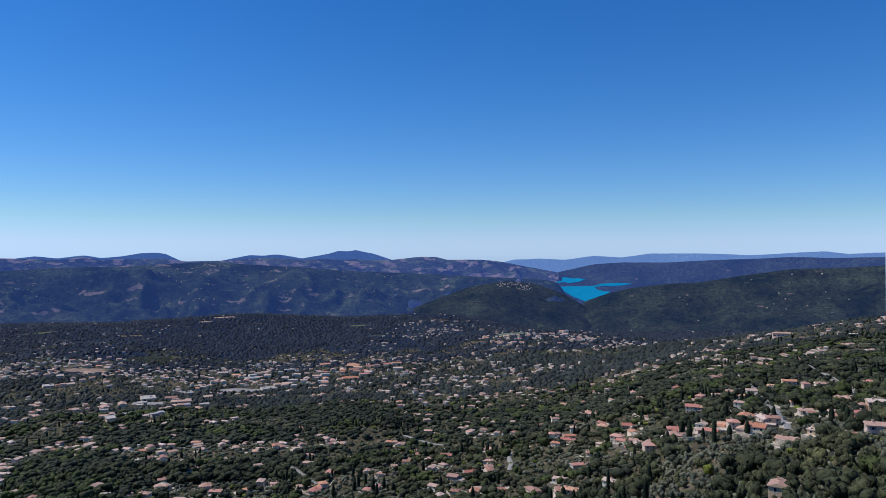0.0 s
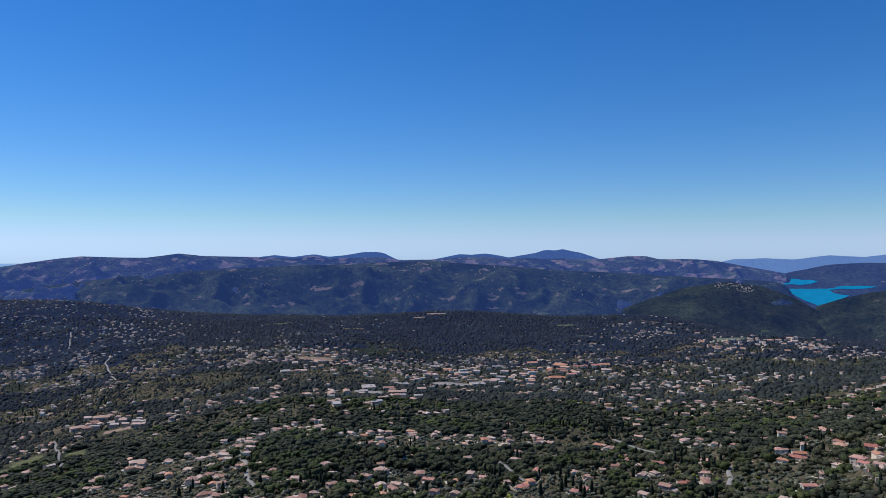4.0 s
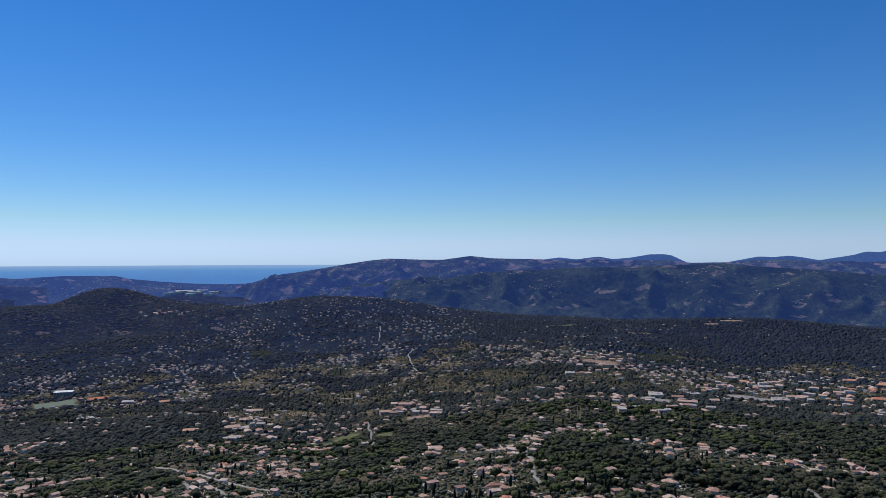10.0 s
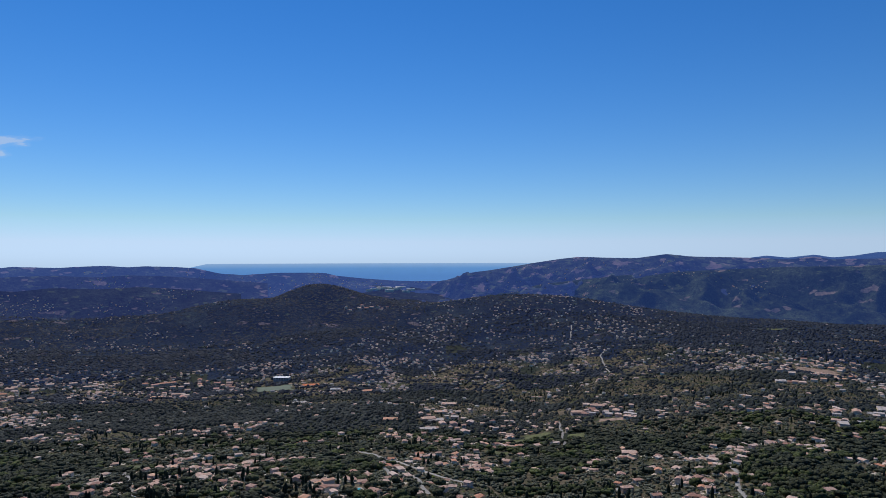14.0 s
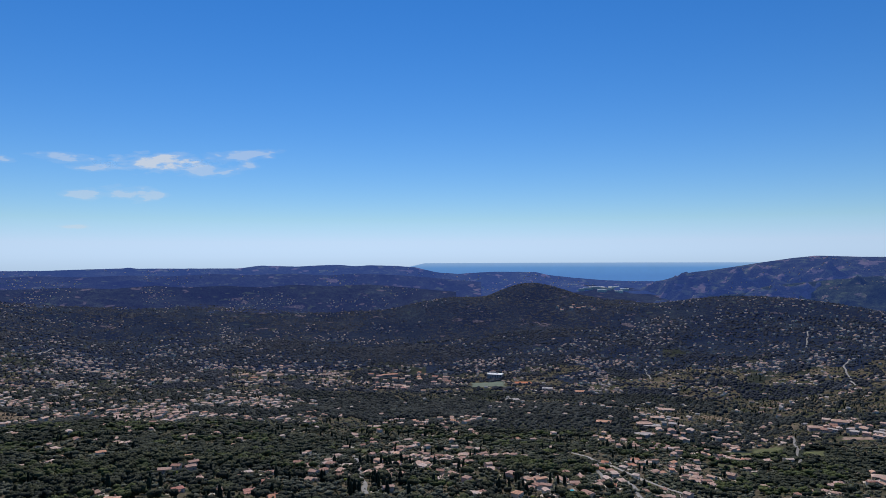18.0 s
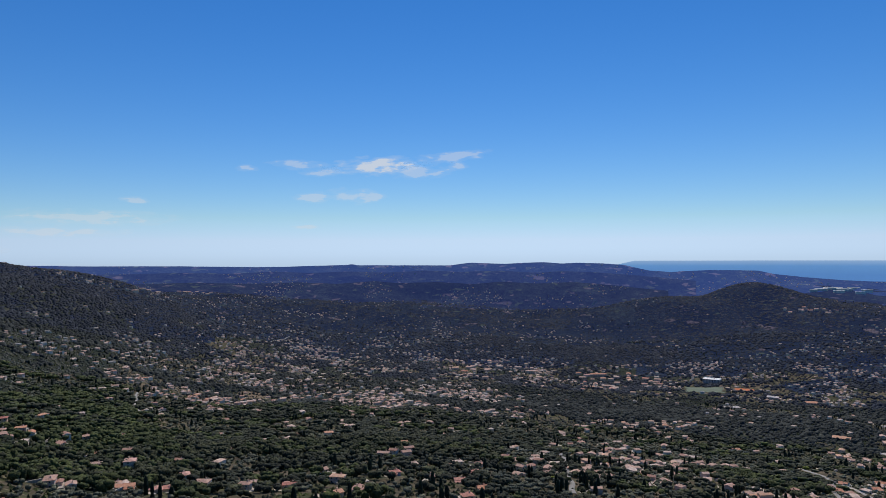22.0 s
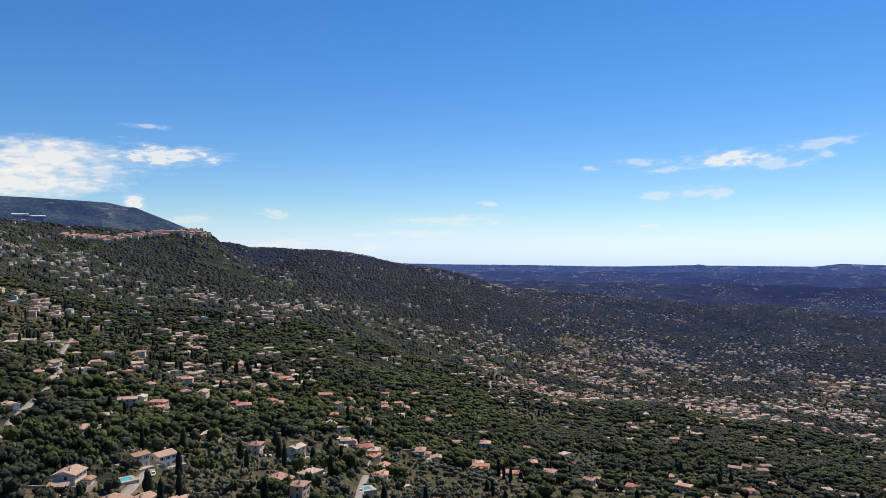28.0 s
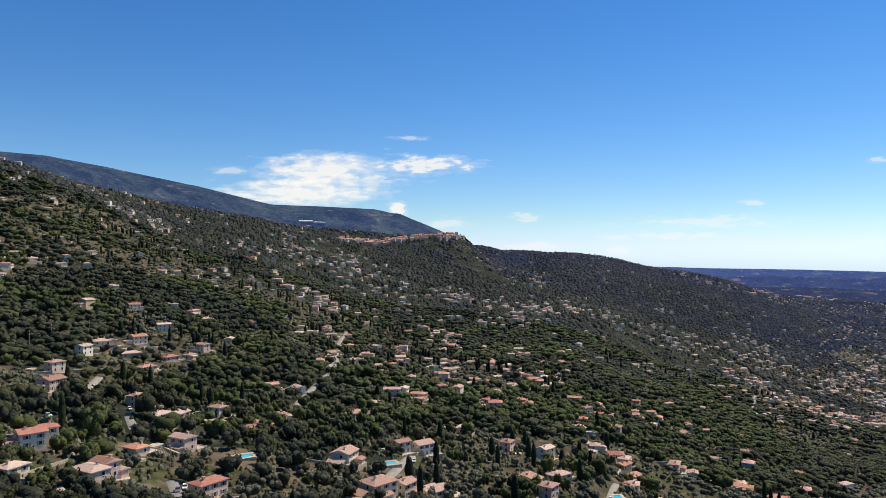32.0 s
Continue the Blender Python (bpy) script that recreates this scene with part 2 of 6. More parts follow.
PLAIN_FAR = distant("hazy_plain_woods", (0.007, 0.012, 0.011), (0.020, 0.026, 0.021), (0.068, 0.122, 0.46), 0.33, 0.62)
SHORE_AIR = distant("hazy_lake_hill_woods", (0.008, 0.014, 0.011), (0.022, 0.028, 0.020), (0.062, 0.125, 0.45), 0.31, 0.72)
COAST_AIR = distant("hazy_coast_hill_woods", (0.008, 0.014, 0.012), (0.024, 0.030, 0.022), (0.062, 0.125, 0.46), 0.45, 0.62)
PEAK_AIR = distant("hazy_blue_peak_woods", (0.010, 0.016, 0.012), (0.022, 0.030, 0.022), (0.08, 0.17, 0.52), 0.52, 0.75)
MOUNT_AIR = distant("hazy_mountain_scrub", (0.012, 0.022, 0.015), (0.034, 0.046, 0.034), (0.06, 0.13, 0.46), 0.21)
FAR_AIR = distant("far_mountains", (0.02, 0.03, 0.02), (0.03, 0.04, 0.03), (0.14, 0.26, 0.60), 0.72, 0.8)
SEA = plain("hazy_sea_water", (0.05, 0.14, 0.27), 0.12, 0.1, 0.01)
water = SEA.node_tree.nodes["Principled BSDF"]
water.inputs["Specular IOR Level"].default_value = 0.5
# the sea glows a little, in place of sky light and haze over it
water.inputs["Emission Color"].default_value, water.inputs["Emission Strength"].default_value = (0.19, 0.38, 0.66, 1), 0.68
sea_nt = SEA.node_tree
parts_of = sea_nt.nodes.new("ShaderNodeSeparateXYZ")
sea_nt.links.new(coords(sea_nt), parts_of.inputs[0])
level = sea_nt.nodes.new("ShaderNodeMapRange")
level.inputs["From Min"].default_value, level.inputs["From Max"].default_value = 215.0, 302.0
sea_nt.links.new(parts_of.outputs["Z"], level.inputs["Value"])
# glow grows paler with height, painting the haze towards the horizon
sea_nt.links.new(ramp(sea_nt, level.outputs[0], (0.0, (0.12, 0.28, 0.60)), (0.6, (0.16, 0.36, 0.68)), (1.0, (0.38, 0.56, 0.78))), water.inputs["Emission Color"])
LAKE = plain("lake_water", (0.012, 0.235, 0.42), 0.2, 0.08, 0.02)


# ---- the lie of the land ----
def smooth_noise(x, y, cell, seed):
    """Rolling value noise between -1 and 1."""
    g = np.random.RandomState(seed).uniform(-1, 1, (256, 256))
    u, v = np.asarray(x) / cell + 500.3, np.asarray(y) / cell + 500.7
    i, j = np.floor(u).astype(int), np.floor(v).astype(int)
    a, b = u - i, v - j
    a, b = a * a * (3 - 2 * a), b * b * (3 - 2 * b)
    q = lambda m, n: g[m % 256, n % 256]
    return (q(i, j) * (1 - a) + q(i + 1, j) * a) * (1 - b) + (q(i, j + 1) * (1 - a) + q(i + 1, j + 1) * a) * b


def fractal(x, y, cell, seed, octaves=4):
    return sum(smooth_noise(x, y, cell / 2 ** k, seed + k) / 2 ** k for k in range(octaves)) / 1.6


AZ0, AZ1, DAZ = -180.0, 180.0, 0.5
RAD = np.concatenate([np.linspace(0, 200, 12)[:-1], 200 * (4900 / 200) ** np.linspace(0, 1, 225)])
LOGR = np.log(RAD + 60)
PROFILES = []


def profile(bearing, *steps):
    """Heights along a bearing (degrees to the left of +y), as (distance, height)."""
    r, h = zip(*steps)
    full_r = (0, 120, *r, 4900)
    full_h = (283, 283 + (h[0] - 283) * 0.45, *h, h[-1] + 10)
    PROFILES.append((bearing, np.interp(RAD, full_r, full_h)))


profile(-180, (250, 300), (730, 411), (1430, 593), (3740, 612))
profile(-80, (250, 300), (730, 362), (1430, 450), (3740, 412))
profile(-45, (250, 290), (468, 274), (1080, 269), (1665, 278), (2330, 161), (4117, 259))
profile(-31.8, (250, 277), (338, 275), (468, 257), (602, 253), (1080, 226), (1665, 227), (2330, 98), (3176, 28), (3740, -3))
profile(-19.8, (338, 242), (468, 236), (730, 215), (1255, 173), (1900, 138), (2460, 49), (3176, -3), (3670, 10))
profile(-9.7, (483, 188), (765, 154), (1220, 113), (1743, 93), (2258, 105), (2460, 105), (2959, 6), (3518, -17))
profile(0.0, (602, 145), (905, 115), (1342, 86), (1822, 64), (2187, 58), (2590, 67), (3230, 98), (3600, -2))
profile(14.8, (666, 131), (1010, 98), (1665, 47), (2043, 33), (2258, 34), (3067, 74), (3353, 9), (3670, -8))
profile(28.4, (698, 142), (1080, 104), (1587, 77), (2043, 70), (2720, 72), (3436, 82), (3670, 13))
profile(41.5, (730, 114), (1168, 62), (1587, 30), (2187, 41), (2850, 76), (3353, 118), (3600, 47), (3810, 0))
profile(47.2, (730, 104), (1255, 26), (1743, -16), (2330, 8), (2850, 66), (3353, 156), (3670, 72), (3950, 34))
profile(58.4, (666, 128), (1168, 53), (1900, -15), (2460, -7), (3067, 47), (3436, 106), (3740, 99), (4117, 121), (4425, 174))
profile(75.3, (541, 166), (1168, 48), (2187, -45), (3176, -23), (3670, 21), (3950, 59))
profile(96.2, (498, 193), (992, 110), (1743, 33), (2460, 11), (3271, 45), (3740, 98), (3950, 113))
profile(104.9, (468, 193), (905, 119), (1430, 73), (2187, 63), (2959, 99), (3740, 149), (3950, 154))
profile(114.6, (425, 206), (666, 178), (992, 155), (1665, 155), (2187, 197), (2720, 264), (3067, 304), (3436, 219), (3950, 168))
profile(125.0, (325, 241), (468, 231), (666, 222), (1168, 217), (1822, 254), (2525, 340), (2904, 391), (3436, 276), (3950, 204))
profile(134.3, (300, 249), (425, 242), (602, 234), (1045, 232), (1555, 272), (2043, 373), (2258, 435), (2720, 323), (3740, 311))
profile(140.8, (280, 257), (375, 255), (512, 252), (870, 253), (1342, 284), (1822, 360), (2158, 437), (2590, 385), (3740, 370))
profile(151.2, (260, 267), (338, 267), (454, 267), (634, 281), (1080, 315), (1508, 380), (1900, 467), (2330, 450), (3740, 482))
profile(166.1, (240, 282), (312, 282), (412, 288), (526, 300), (666, 321), (800, 354), (1115, 430), (1430, 519), (1900, 550), (3740, 668))
profile(180, (250, 300), (730, 411), (1430, 593), (3740, 612))

PROFILES.sort(key=lambda p: p[0])
bear = np.array([p[0] for p in PROFILES])
AZ = np.arange(AZ0, AZ1 + DAZ / 2, DAZ)
HEIGHT = np.zeros((len(AZ), len(RAD)))
for ia, a in enumerate(AZ):
    k = min(max(np.searchsorted(bear, a) - 1, 0), len(bear) - 2)
    f = (a - bear[k]) / (bear[k + 1] - bear[k])
    f = f * f * (3 - 2 * f) * 0.6 + f * 0.4
    HEIGHT[ia] = PROFILES[k][1] * (1 - f) + PROFILES[k + 1][1] * f
for _ in range(3):
    p = np.pad(HEIGHT, ((3, 3), (2, 2)), mode="edge")
    HEIGHT = sum(p[3 + k:3 + k + len(AZ), 2:-2] for k in range(-3, 4)) / 7
    p = np.pad(HEIGHT, ((0, 0), (2, 2)), mode="edge")
    HEIGHT = sum(p[:, 2 + k:2 + k + len(RAD)] for k in range(-2, 3)) / 5
w0 = np.clip((RAD - 15) / 170, 0, 1)
HEIGHT = 283 + (HEIGHT - 283) * (w0 * w0 * (3 - 2 * w0))
GX, GY = -np.sin(np.radians(AZ))[:, None] * RAD, np.cos(np.radians(AZ))[:, None] * RAD
HEIGHT += fractal(GX, GY, 260, 11) * np.clip((RAD - 150) / 900, 0, 1) * 9 + fractal(GX, GY, 60, 31, 2) * np.clip(RAD / 600, 0, 1) * 1.5


def add_hill(bearing, dist, top, across, along):
    """A rounded hill: bearing and distance of its top, its height, its half widths across and along the bearing."""
    global HEIGHT
    cx, cy = -math.sin(radians(bearing)) * dist, math.cos(radians(bearing)) * dist
    ux, uy = math.cos(radians(bearing)), math.sin(radians(bearing))
    dx, dy = GX - cx, GY - cy
    u, v = (dx * ux + dy * uy) / across, (-dx * uy + dy * ux) / along
    w = np.exp(-(u * u + v * v))
    HEIGHT = HEIGHT + np.maximum(0, top - HEIGHT) * w


def add_hollow(bearing, dist, floor, across, along):
    """A rounded hollow, measured like a hill."""
    global HEIGHT
    HEIGHT = -HEIGHT
    add_hill(bearing, dist, -floor, across, along)
    HEIGHT = -HEIGHT


add_hollow(128.4, 2330, 285, 105, 260)
add_hollow(130.2, 2420, 335, 55, 200)
add_hill(131.6, 3000, 402, 150, 240)
add_hill(129.0, 2950, 380, 190, 240)
add_hill(133.9, 2235, 426, 66, 130)
add_hill(64.0, 3740, 206, 270, 300)
add_hill(69.5, 3600, 140, 420, 260)
add_hill(47.5, 3300, 170, 420, 260)
add_hill(15.5, 3080, 104, 430, 210)


def ground_z(x, y):
    x, y = np.asarray(x, float), np.asarray(y, float)
    r = np.hypot(x, y)
    a = np.degrees(np.arctan2(-x, y))
    i = np.clip((a - AZ0) / DAZ, 0, len(AZ) - 1.001)
    j = np.interp(np.log(r + 60), LOGR, np.arange(len(RAD)))
    j = np.clip(j, 0, len(RAD) - 1.001)
    i0, j0 = i.astype(int), j.astype(int)
    u, v = i - i0, j - j0
    return (HEIGHT[i0, j0] * (1 - u) + HEIGHT[i0 + 1, j0] * u) * (1 - v) + (HEIGHT[i0, j0 + 1] * (1 - u) + HEIGHT[i0 + 1, j0 + 1] * u) * v


def polar(bearing, dist):
    return -np.sin(np.radians(bearing)) * dist, np.cos(np.radians(bearing)) * dist


# ---- mesh helpers ----
def mesh_of(name, verts, faces, mats, index=None, smooth=False):
    """A mesh from arrays: verts (n, 3) and faces (m, 3 or 4)."""
    verts, faces = np.asarray(verts, np.float32), np.asarray(faces, np.int32)
    me = bpy.data.meshes.new(name)
    n, k = faces.shape
    me.vertices.add(len(verts))
    me.vertices.foreach_set("co", verts.ravel())
    me.loops.add(n * k)
    me.loops.foreach_set("vertex_index", faces.ravel())
    me.polygons.add(n)
    me.polygons.foreach_set("loop_start", np.arange(0, n * k, k, dtype=np.int32))
    for m in mats:
        me.materials.append(m)
    if index is not None:
        me.polygons.foreach_set("material_index", np.asarray(index, np.int32))
    me.polygons.foreach_set("use_smooth", np.full(n, smooth))
    me.update(calc_edges=True)
    return me


def grid_faces(rows, cols):
    i = np.arange((rows - 1) * (cols - 1))
    a = (i // (cols - 1)) * cols + i % (cols - 1)
    return np.stack([a, a + 1, a + cols + 1, a + cols], 1)


def sheet(az, rad, zfun):
    a, r = np.meshgrid(np.radians(az), rad, indexing="ij")
    x, y = -np.sin(a) * r, np.cos(a) * r
    return np.stack([x, y, zfun(x, y, a, r)], -1).reshape(-1, 3), grid_faces(len(az), len(rad))[:, ::-1]


def ico(sub):
    bm = bmesh.new()
    bmesh.ops.create_icosphere(bm, subdivisions=sub, radius=1)
    v = np.array([p.co[:] for p in bm.verts])
    f = np.array([[q.index for q in p.verts] for p in bm.faces])
    bm.free()
    return v, f


# ---- woods ----
FOREST = []      # bearing, distance, half width in degrees, half depth in metres


def in_zone(zones, x, y, seed=71, cell=120):
    r, a = np.hypot(x, y), np.degrees(np.arctan2(-x, y))
    w = np.zeros_like(r)
    for b, d, wa, wr in zones:
        w = np.maximum(w, 1 - ((a - b) / wa) ** 2 - ((r - d) / wr) ** 2)
    return w + fractal(x, y, cell, seed, 4) * 0.7 > 0.16


def in_forest(x, y):
    return in_zone(FOREST, x, y)


# bands of fresh green trees, and groves of silvery olives
GREEN = [(143, 390, 4, 44), (137, 476, 5, 63), (131, 526, 5, 68), (126, 570, 5, 70), (120, 674, 5, 90), (114.5, 800, 5, 112), (135, 596, 3, 39), (113, 1045, 3, 70)]
OLIVES = [(162, 356, 5, 49), (117, 1406, 5, 185), (133, 737, 4, 84), (131, 371, 5, 45), (75, 602, 6, 62), (20, 730, 4, 67)]


FOREST += [(-26, 300, 9, 101), (74.7, 1634, 7, 235), (-17, 3353, 16, 699)]
FOREST += [(141.5, 432, 5, 75), (153, 818, 7, 139), (163, 642, 5, 111), (129, 541, 6, 90), (116, 905, 5, 158)]
FOREST += [(113, 730, 9, 285), (121, 800, 5, 190), (60, 1508, 5, 158), (90, 800, 4, 104)]
FOREST += [(112, 2115, 7, 430), (121, 1972, 6, 361), (130, 1665, 4, 188)]
FOREST += [(150, 502, 4, 55), (165, 492, 5, 57), (146, 515, 3, 50), (141, 350, 4, 31), (115, 1001, 3, 88), (126, 852, 3, 88), (100, 1238, 5, 122), (113, 1087, 4, 105), (92, 828, 5, 87), (86, 810, 4, 87), (65, 1322, 5, 105), (67, 1515, 5, 95), (28, 888, 4, 88), (37, 1031, 3, 79), (45, 977, 4, 70)]
FOREST += [(28, 835, 4, 122), (19, 1036, 8, 96), (8, 1168, 5, 105), (-14, 1602, 4, 188), (104, 905, 4, 105), (122, 1255, 4, 158), (136, 1743, 5, 188)]


FOREST += [(13, 2800, 11, 540), (33, 2950, 8, 520), (24, 3150, 5, 350), (65, 3400, 8, 600), (75, 2750, 9, 260), (86, 2620, 7, 170), (118, 2350, 6, 480), (110, 2500, 5, 420), (124, 2500, 4, 330)]


# ---- ground sheet ----
az = np.concatenate([np.arange(-180, -38, 3.0), np.arange(-38, 171, 0.42), np.arange(171, 180.5, 3.0)])
az[-1] = 180.0
v, f = sheet(az, RAD, lambda x, y, a, r: ground_z(x, y))
mid = v[f].mean(1)
away = np.hypot(mid[:, 0], mid[:, 1])
uneven = fractal(mid[:, 0], mid[:, 1], 200, 79, 3)
# far ground takes the woods that glow blue in place of haze
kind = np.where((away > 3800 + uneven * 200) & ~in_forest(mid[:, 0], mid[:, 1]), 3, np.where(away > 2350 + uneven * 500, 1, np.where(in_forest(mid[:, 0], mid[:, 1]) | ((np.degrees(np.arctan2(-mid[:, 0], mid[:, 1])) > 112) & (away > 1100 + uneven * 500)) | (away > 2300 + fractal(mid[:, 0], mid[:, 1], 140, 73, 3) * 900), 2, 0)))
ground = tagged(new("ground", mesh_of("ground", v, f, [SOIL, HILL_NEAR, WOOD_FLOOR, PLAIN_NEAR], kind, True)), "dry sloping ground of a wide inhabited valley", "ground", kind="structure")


RISE = {}


def hill_range(name, label, mat, dist, front, slope, rough, crest, seed):
    """A range of hills: its crest as (bearing, degrees above the level of the eye)."""
    az = np.arange(crest[0][0], crest[-1][0] + 0.01, 0.2)
    top = EYE + dist * np.tan(np.radians(np.interp(az, *zip(*crest))))
    top = np.convolve(np.pad(top, 1, mode="edge"), np.array([1, 3, 1]) / 5, "valid")
    foot = ground_z(*polar(az, np.full_like(az, dist - front))) - 12
    steep = np.maximum(slope, (top - foot) / front)
    rad = np.concatenate([[dist - front - min(150, front * 0.35)], np.linspace(dist - front, dist, 110), [dist + 60, dist + 200]])

    def z(x, y):
        a, d = np.degrees(np.arctan2(-x, y)), np.hypot(x, y) - dist
        spur = 1 - np.abs(smooth_noise(x, y, 330, seed)) * 2
        rib = 1 - np.abs(smooth_noise(x, y, 150, seed + 9)) * 2
        rill = 1 - np.abs(smooth_noise(x, y, 70, seed + 21)) * 2
        fall = np.where(d < 0, -d * np.interp(a, az, steep), d * 0.9)
        w = np.clip(-d / min(260, front * 0.4), 0, 1) * np.clip((d + front) / 160, 0.15, 1)
        return np.interp(a, az, top) - fall + (spur * 0.55 + rib * 0.36 + rill * 0.16 - 0.34) * rough * w + fractal(x, y, 60, seed + 31, 2) * 4 * np.clip(np.abs(d) / 100, 0.35, 1)

    def skirt(x, y, a, r):
        out = z(x, y)
        out[:, 0] -= min(150, front * 0.35) * 0.75
        return out
    RISE[name] = z
    v, f = sheet(az, rad, skirt)
    return tagged(new(name, mesh_of(name, v, f, [mat], None, True)), label, "hills", kind="structure")


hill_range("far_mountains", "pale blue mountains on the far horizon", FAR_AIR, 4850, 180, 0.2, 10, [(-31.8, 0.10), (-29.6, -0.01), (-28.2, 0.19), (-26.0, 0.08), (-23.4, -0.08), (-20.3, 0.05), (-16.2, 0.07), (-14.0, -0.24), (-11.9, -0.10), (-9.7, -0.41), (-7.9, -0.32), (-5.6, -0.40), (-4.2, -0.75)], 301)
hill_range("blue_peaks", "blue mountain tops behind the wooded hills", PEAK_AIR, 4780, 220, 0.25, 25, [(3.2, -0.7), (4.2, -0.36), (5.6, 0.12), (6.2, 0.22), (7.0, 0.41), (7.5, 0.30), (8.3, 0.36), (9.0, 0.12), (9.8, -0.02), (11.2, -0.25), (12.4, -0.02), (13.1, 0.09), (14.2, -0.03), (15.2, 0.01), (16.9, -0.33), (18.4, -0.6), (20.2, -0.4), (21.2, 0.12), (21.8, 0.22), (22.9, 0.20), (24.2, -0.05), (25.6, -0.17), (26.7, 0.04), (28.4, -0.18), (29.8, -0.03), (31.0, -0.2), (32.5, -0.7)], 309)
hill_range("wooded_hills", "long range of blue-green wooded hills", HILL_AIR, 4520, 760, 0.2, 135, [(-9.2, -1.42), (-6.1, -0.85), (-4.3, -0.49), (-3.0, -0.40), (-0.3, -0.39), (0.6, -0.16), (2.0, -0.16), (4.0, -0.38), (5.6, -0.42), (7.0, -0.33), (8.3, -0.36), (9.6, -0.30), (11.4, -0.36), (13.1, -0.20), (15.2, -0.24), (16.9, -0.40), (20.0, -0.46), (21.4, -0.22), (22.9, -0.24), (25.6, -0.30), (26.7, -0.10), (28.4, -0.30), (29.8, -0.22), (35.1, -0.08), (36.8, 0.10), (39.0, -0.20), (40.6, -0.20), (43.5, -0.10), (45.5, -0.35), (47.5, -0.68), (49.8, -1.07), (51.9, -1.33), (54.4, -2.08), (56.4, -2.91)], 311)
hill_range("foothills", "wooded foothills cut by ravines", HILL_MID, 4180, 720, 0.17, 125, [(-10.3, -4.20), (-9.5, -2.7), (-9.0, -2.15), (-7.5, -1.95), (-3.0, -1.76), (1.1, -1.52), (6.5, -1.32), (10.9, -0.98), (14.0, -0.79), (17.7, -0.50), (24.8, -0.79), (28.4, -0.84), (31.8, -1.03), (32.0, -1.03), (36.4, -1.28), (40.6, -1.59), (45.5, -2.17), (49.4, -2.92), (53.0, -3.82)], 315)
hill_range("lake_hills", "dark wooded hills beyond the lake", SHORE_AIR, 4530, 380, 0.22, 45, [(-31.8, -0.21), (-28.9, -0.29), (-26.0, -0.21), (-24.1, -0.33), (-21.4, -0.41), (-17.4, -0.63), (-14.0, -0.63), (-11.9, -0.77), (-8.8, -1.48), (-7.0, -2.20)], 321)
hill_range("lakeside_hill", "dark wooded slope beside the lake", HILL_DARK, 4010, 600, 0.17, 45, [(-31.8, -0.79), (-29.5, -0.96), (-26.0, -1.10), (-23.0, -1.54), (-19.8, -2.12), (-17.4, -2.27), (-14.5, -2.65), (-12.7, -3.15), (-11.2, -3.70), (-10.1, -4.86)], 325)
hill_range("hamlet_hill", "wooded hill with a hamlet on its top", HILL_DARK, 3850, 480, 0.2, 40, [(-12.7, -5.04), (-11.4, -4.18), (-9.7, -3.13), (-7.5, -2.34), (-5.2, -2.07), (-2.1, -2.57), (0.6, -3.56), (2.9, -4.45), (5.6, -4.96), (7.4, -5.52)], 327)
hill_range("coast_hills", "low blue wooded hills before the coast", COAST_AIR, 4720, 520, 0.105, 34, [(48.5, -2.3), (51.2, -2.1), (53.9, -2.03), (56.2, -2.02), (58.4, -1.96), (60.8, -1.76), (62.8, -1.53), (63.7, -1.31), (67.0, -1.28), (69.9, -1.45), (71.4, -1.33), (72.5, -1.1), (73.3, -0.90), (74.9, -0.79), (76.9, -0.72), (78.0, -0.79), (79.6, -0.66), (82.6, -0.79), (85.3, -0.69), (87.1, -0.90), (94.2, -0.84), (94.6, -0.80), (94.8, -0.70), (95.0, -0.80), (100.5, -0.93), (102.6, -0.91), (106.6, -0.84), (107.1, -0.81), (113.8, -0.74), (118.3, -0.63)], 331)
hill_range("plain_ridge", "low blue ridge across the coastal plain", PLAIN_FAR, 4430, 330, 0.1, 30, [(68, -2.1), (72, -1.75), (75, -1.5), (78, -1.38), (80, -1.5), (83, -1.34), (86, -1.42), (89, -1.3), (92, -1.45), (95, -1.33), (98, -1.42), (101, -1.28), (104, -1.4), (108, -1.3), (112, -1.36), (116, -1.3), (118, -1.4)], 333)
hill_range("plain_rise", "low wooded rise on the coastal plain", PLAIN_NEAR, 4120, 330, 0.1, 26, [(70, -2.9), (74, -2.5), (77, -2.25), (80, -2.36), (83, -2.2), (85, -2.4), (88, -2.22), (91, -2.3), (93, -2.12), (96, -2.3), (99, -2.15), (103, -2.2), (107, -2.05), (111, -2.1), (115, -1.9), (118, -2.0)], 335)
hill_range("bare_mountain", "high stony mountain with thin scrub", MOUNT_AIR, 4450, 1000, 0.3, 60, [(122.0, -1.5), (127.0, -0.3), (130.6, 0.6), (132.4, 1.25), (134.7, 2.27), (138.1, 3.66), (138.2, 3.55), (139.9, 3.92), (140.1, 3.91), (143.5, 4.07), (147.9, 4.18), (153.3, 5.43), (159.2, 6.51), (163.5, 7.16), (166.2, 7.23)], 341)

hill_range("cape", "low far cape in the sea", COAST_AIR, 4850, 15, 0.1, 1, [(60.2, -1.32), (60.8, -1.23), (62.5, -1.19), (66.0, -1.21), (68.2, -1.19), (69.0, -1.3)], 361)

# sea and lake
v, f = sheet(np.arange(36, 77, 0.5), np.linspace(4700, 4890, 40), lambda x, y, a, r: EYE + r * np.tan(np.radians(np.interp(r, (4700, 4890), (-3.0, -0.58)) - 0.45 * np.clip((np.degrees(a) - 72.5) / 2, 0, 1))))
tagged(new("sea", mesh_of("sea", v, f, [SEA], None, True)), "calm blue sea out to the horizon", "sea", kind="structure")


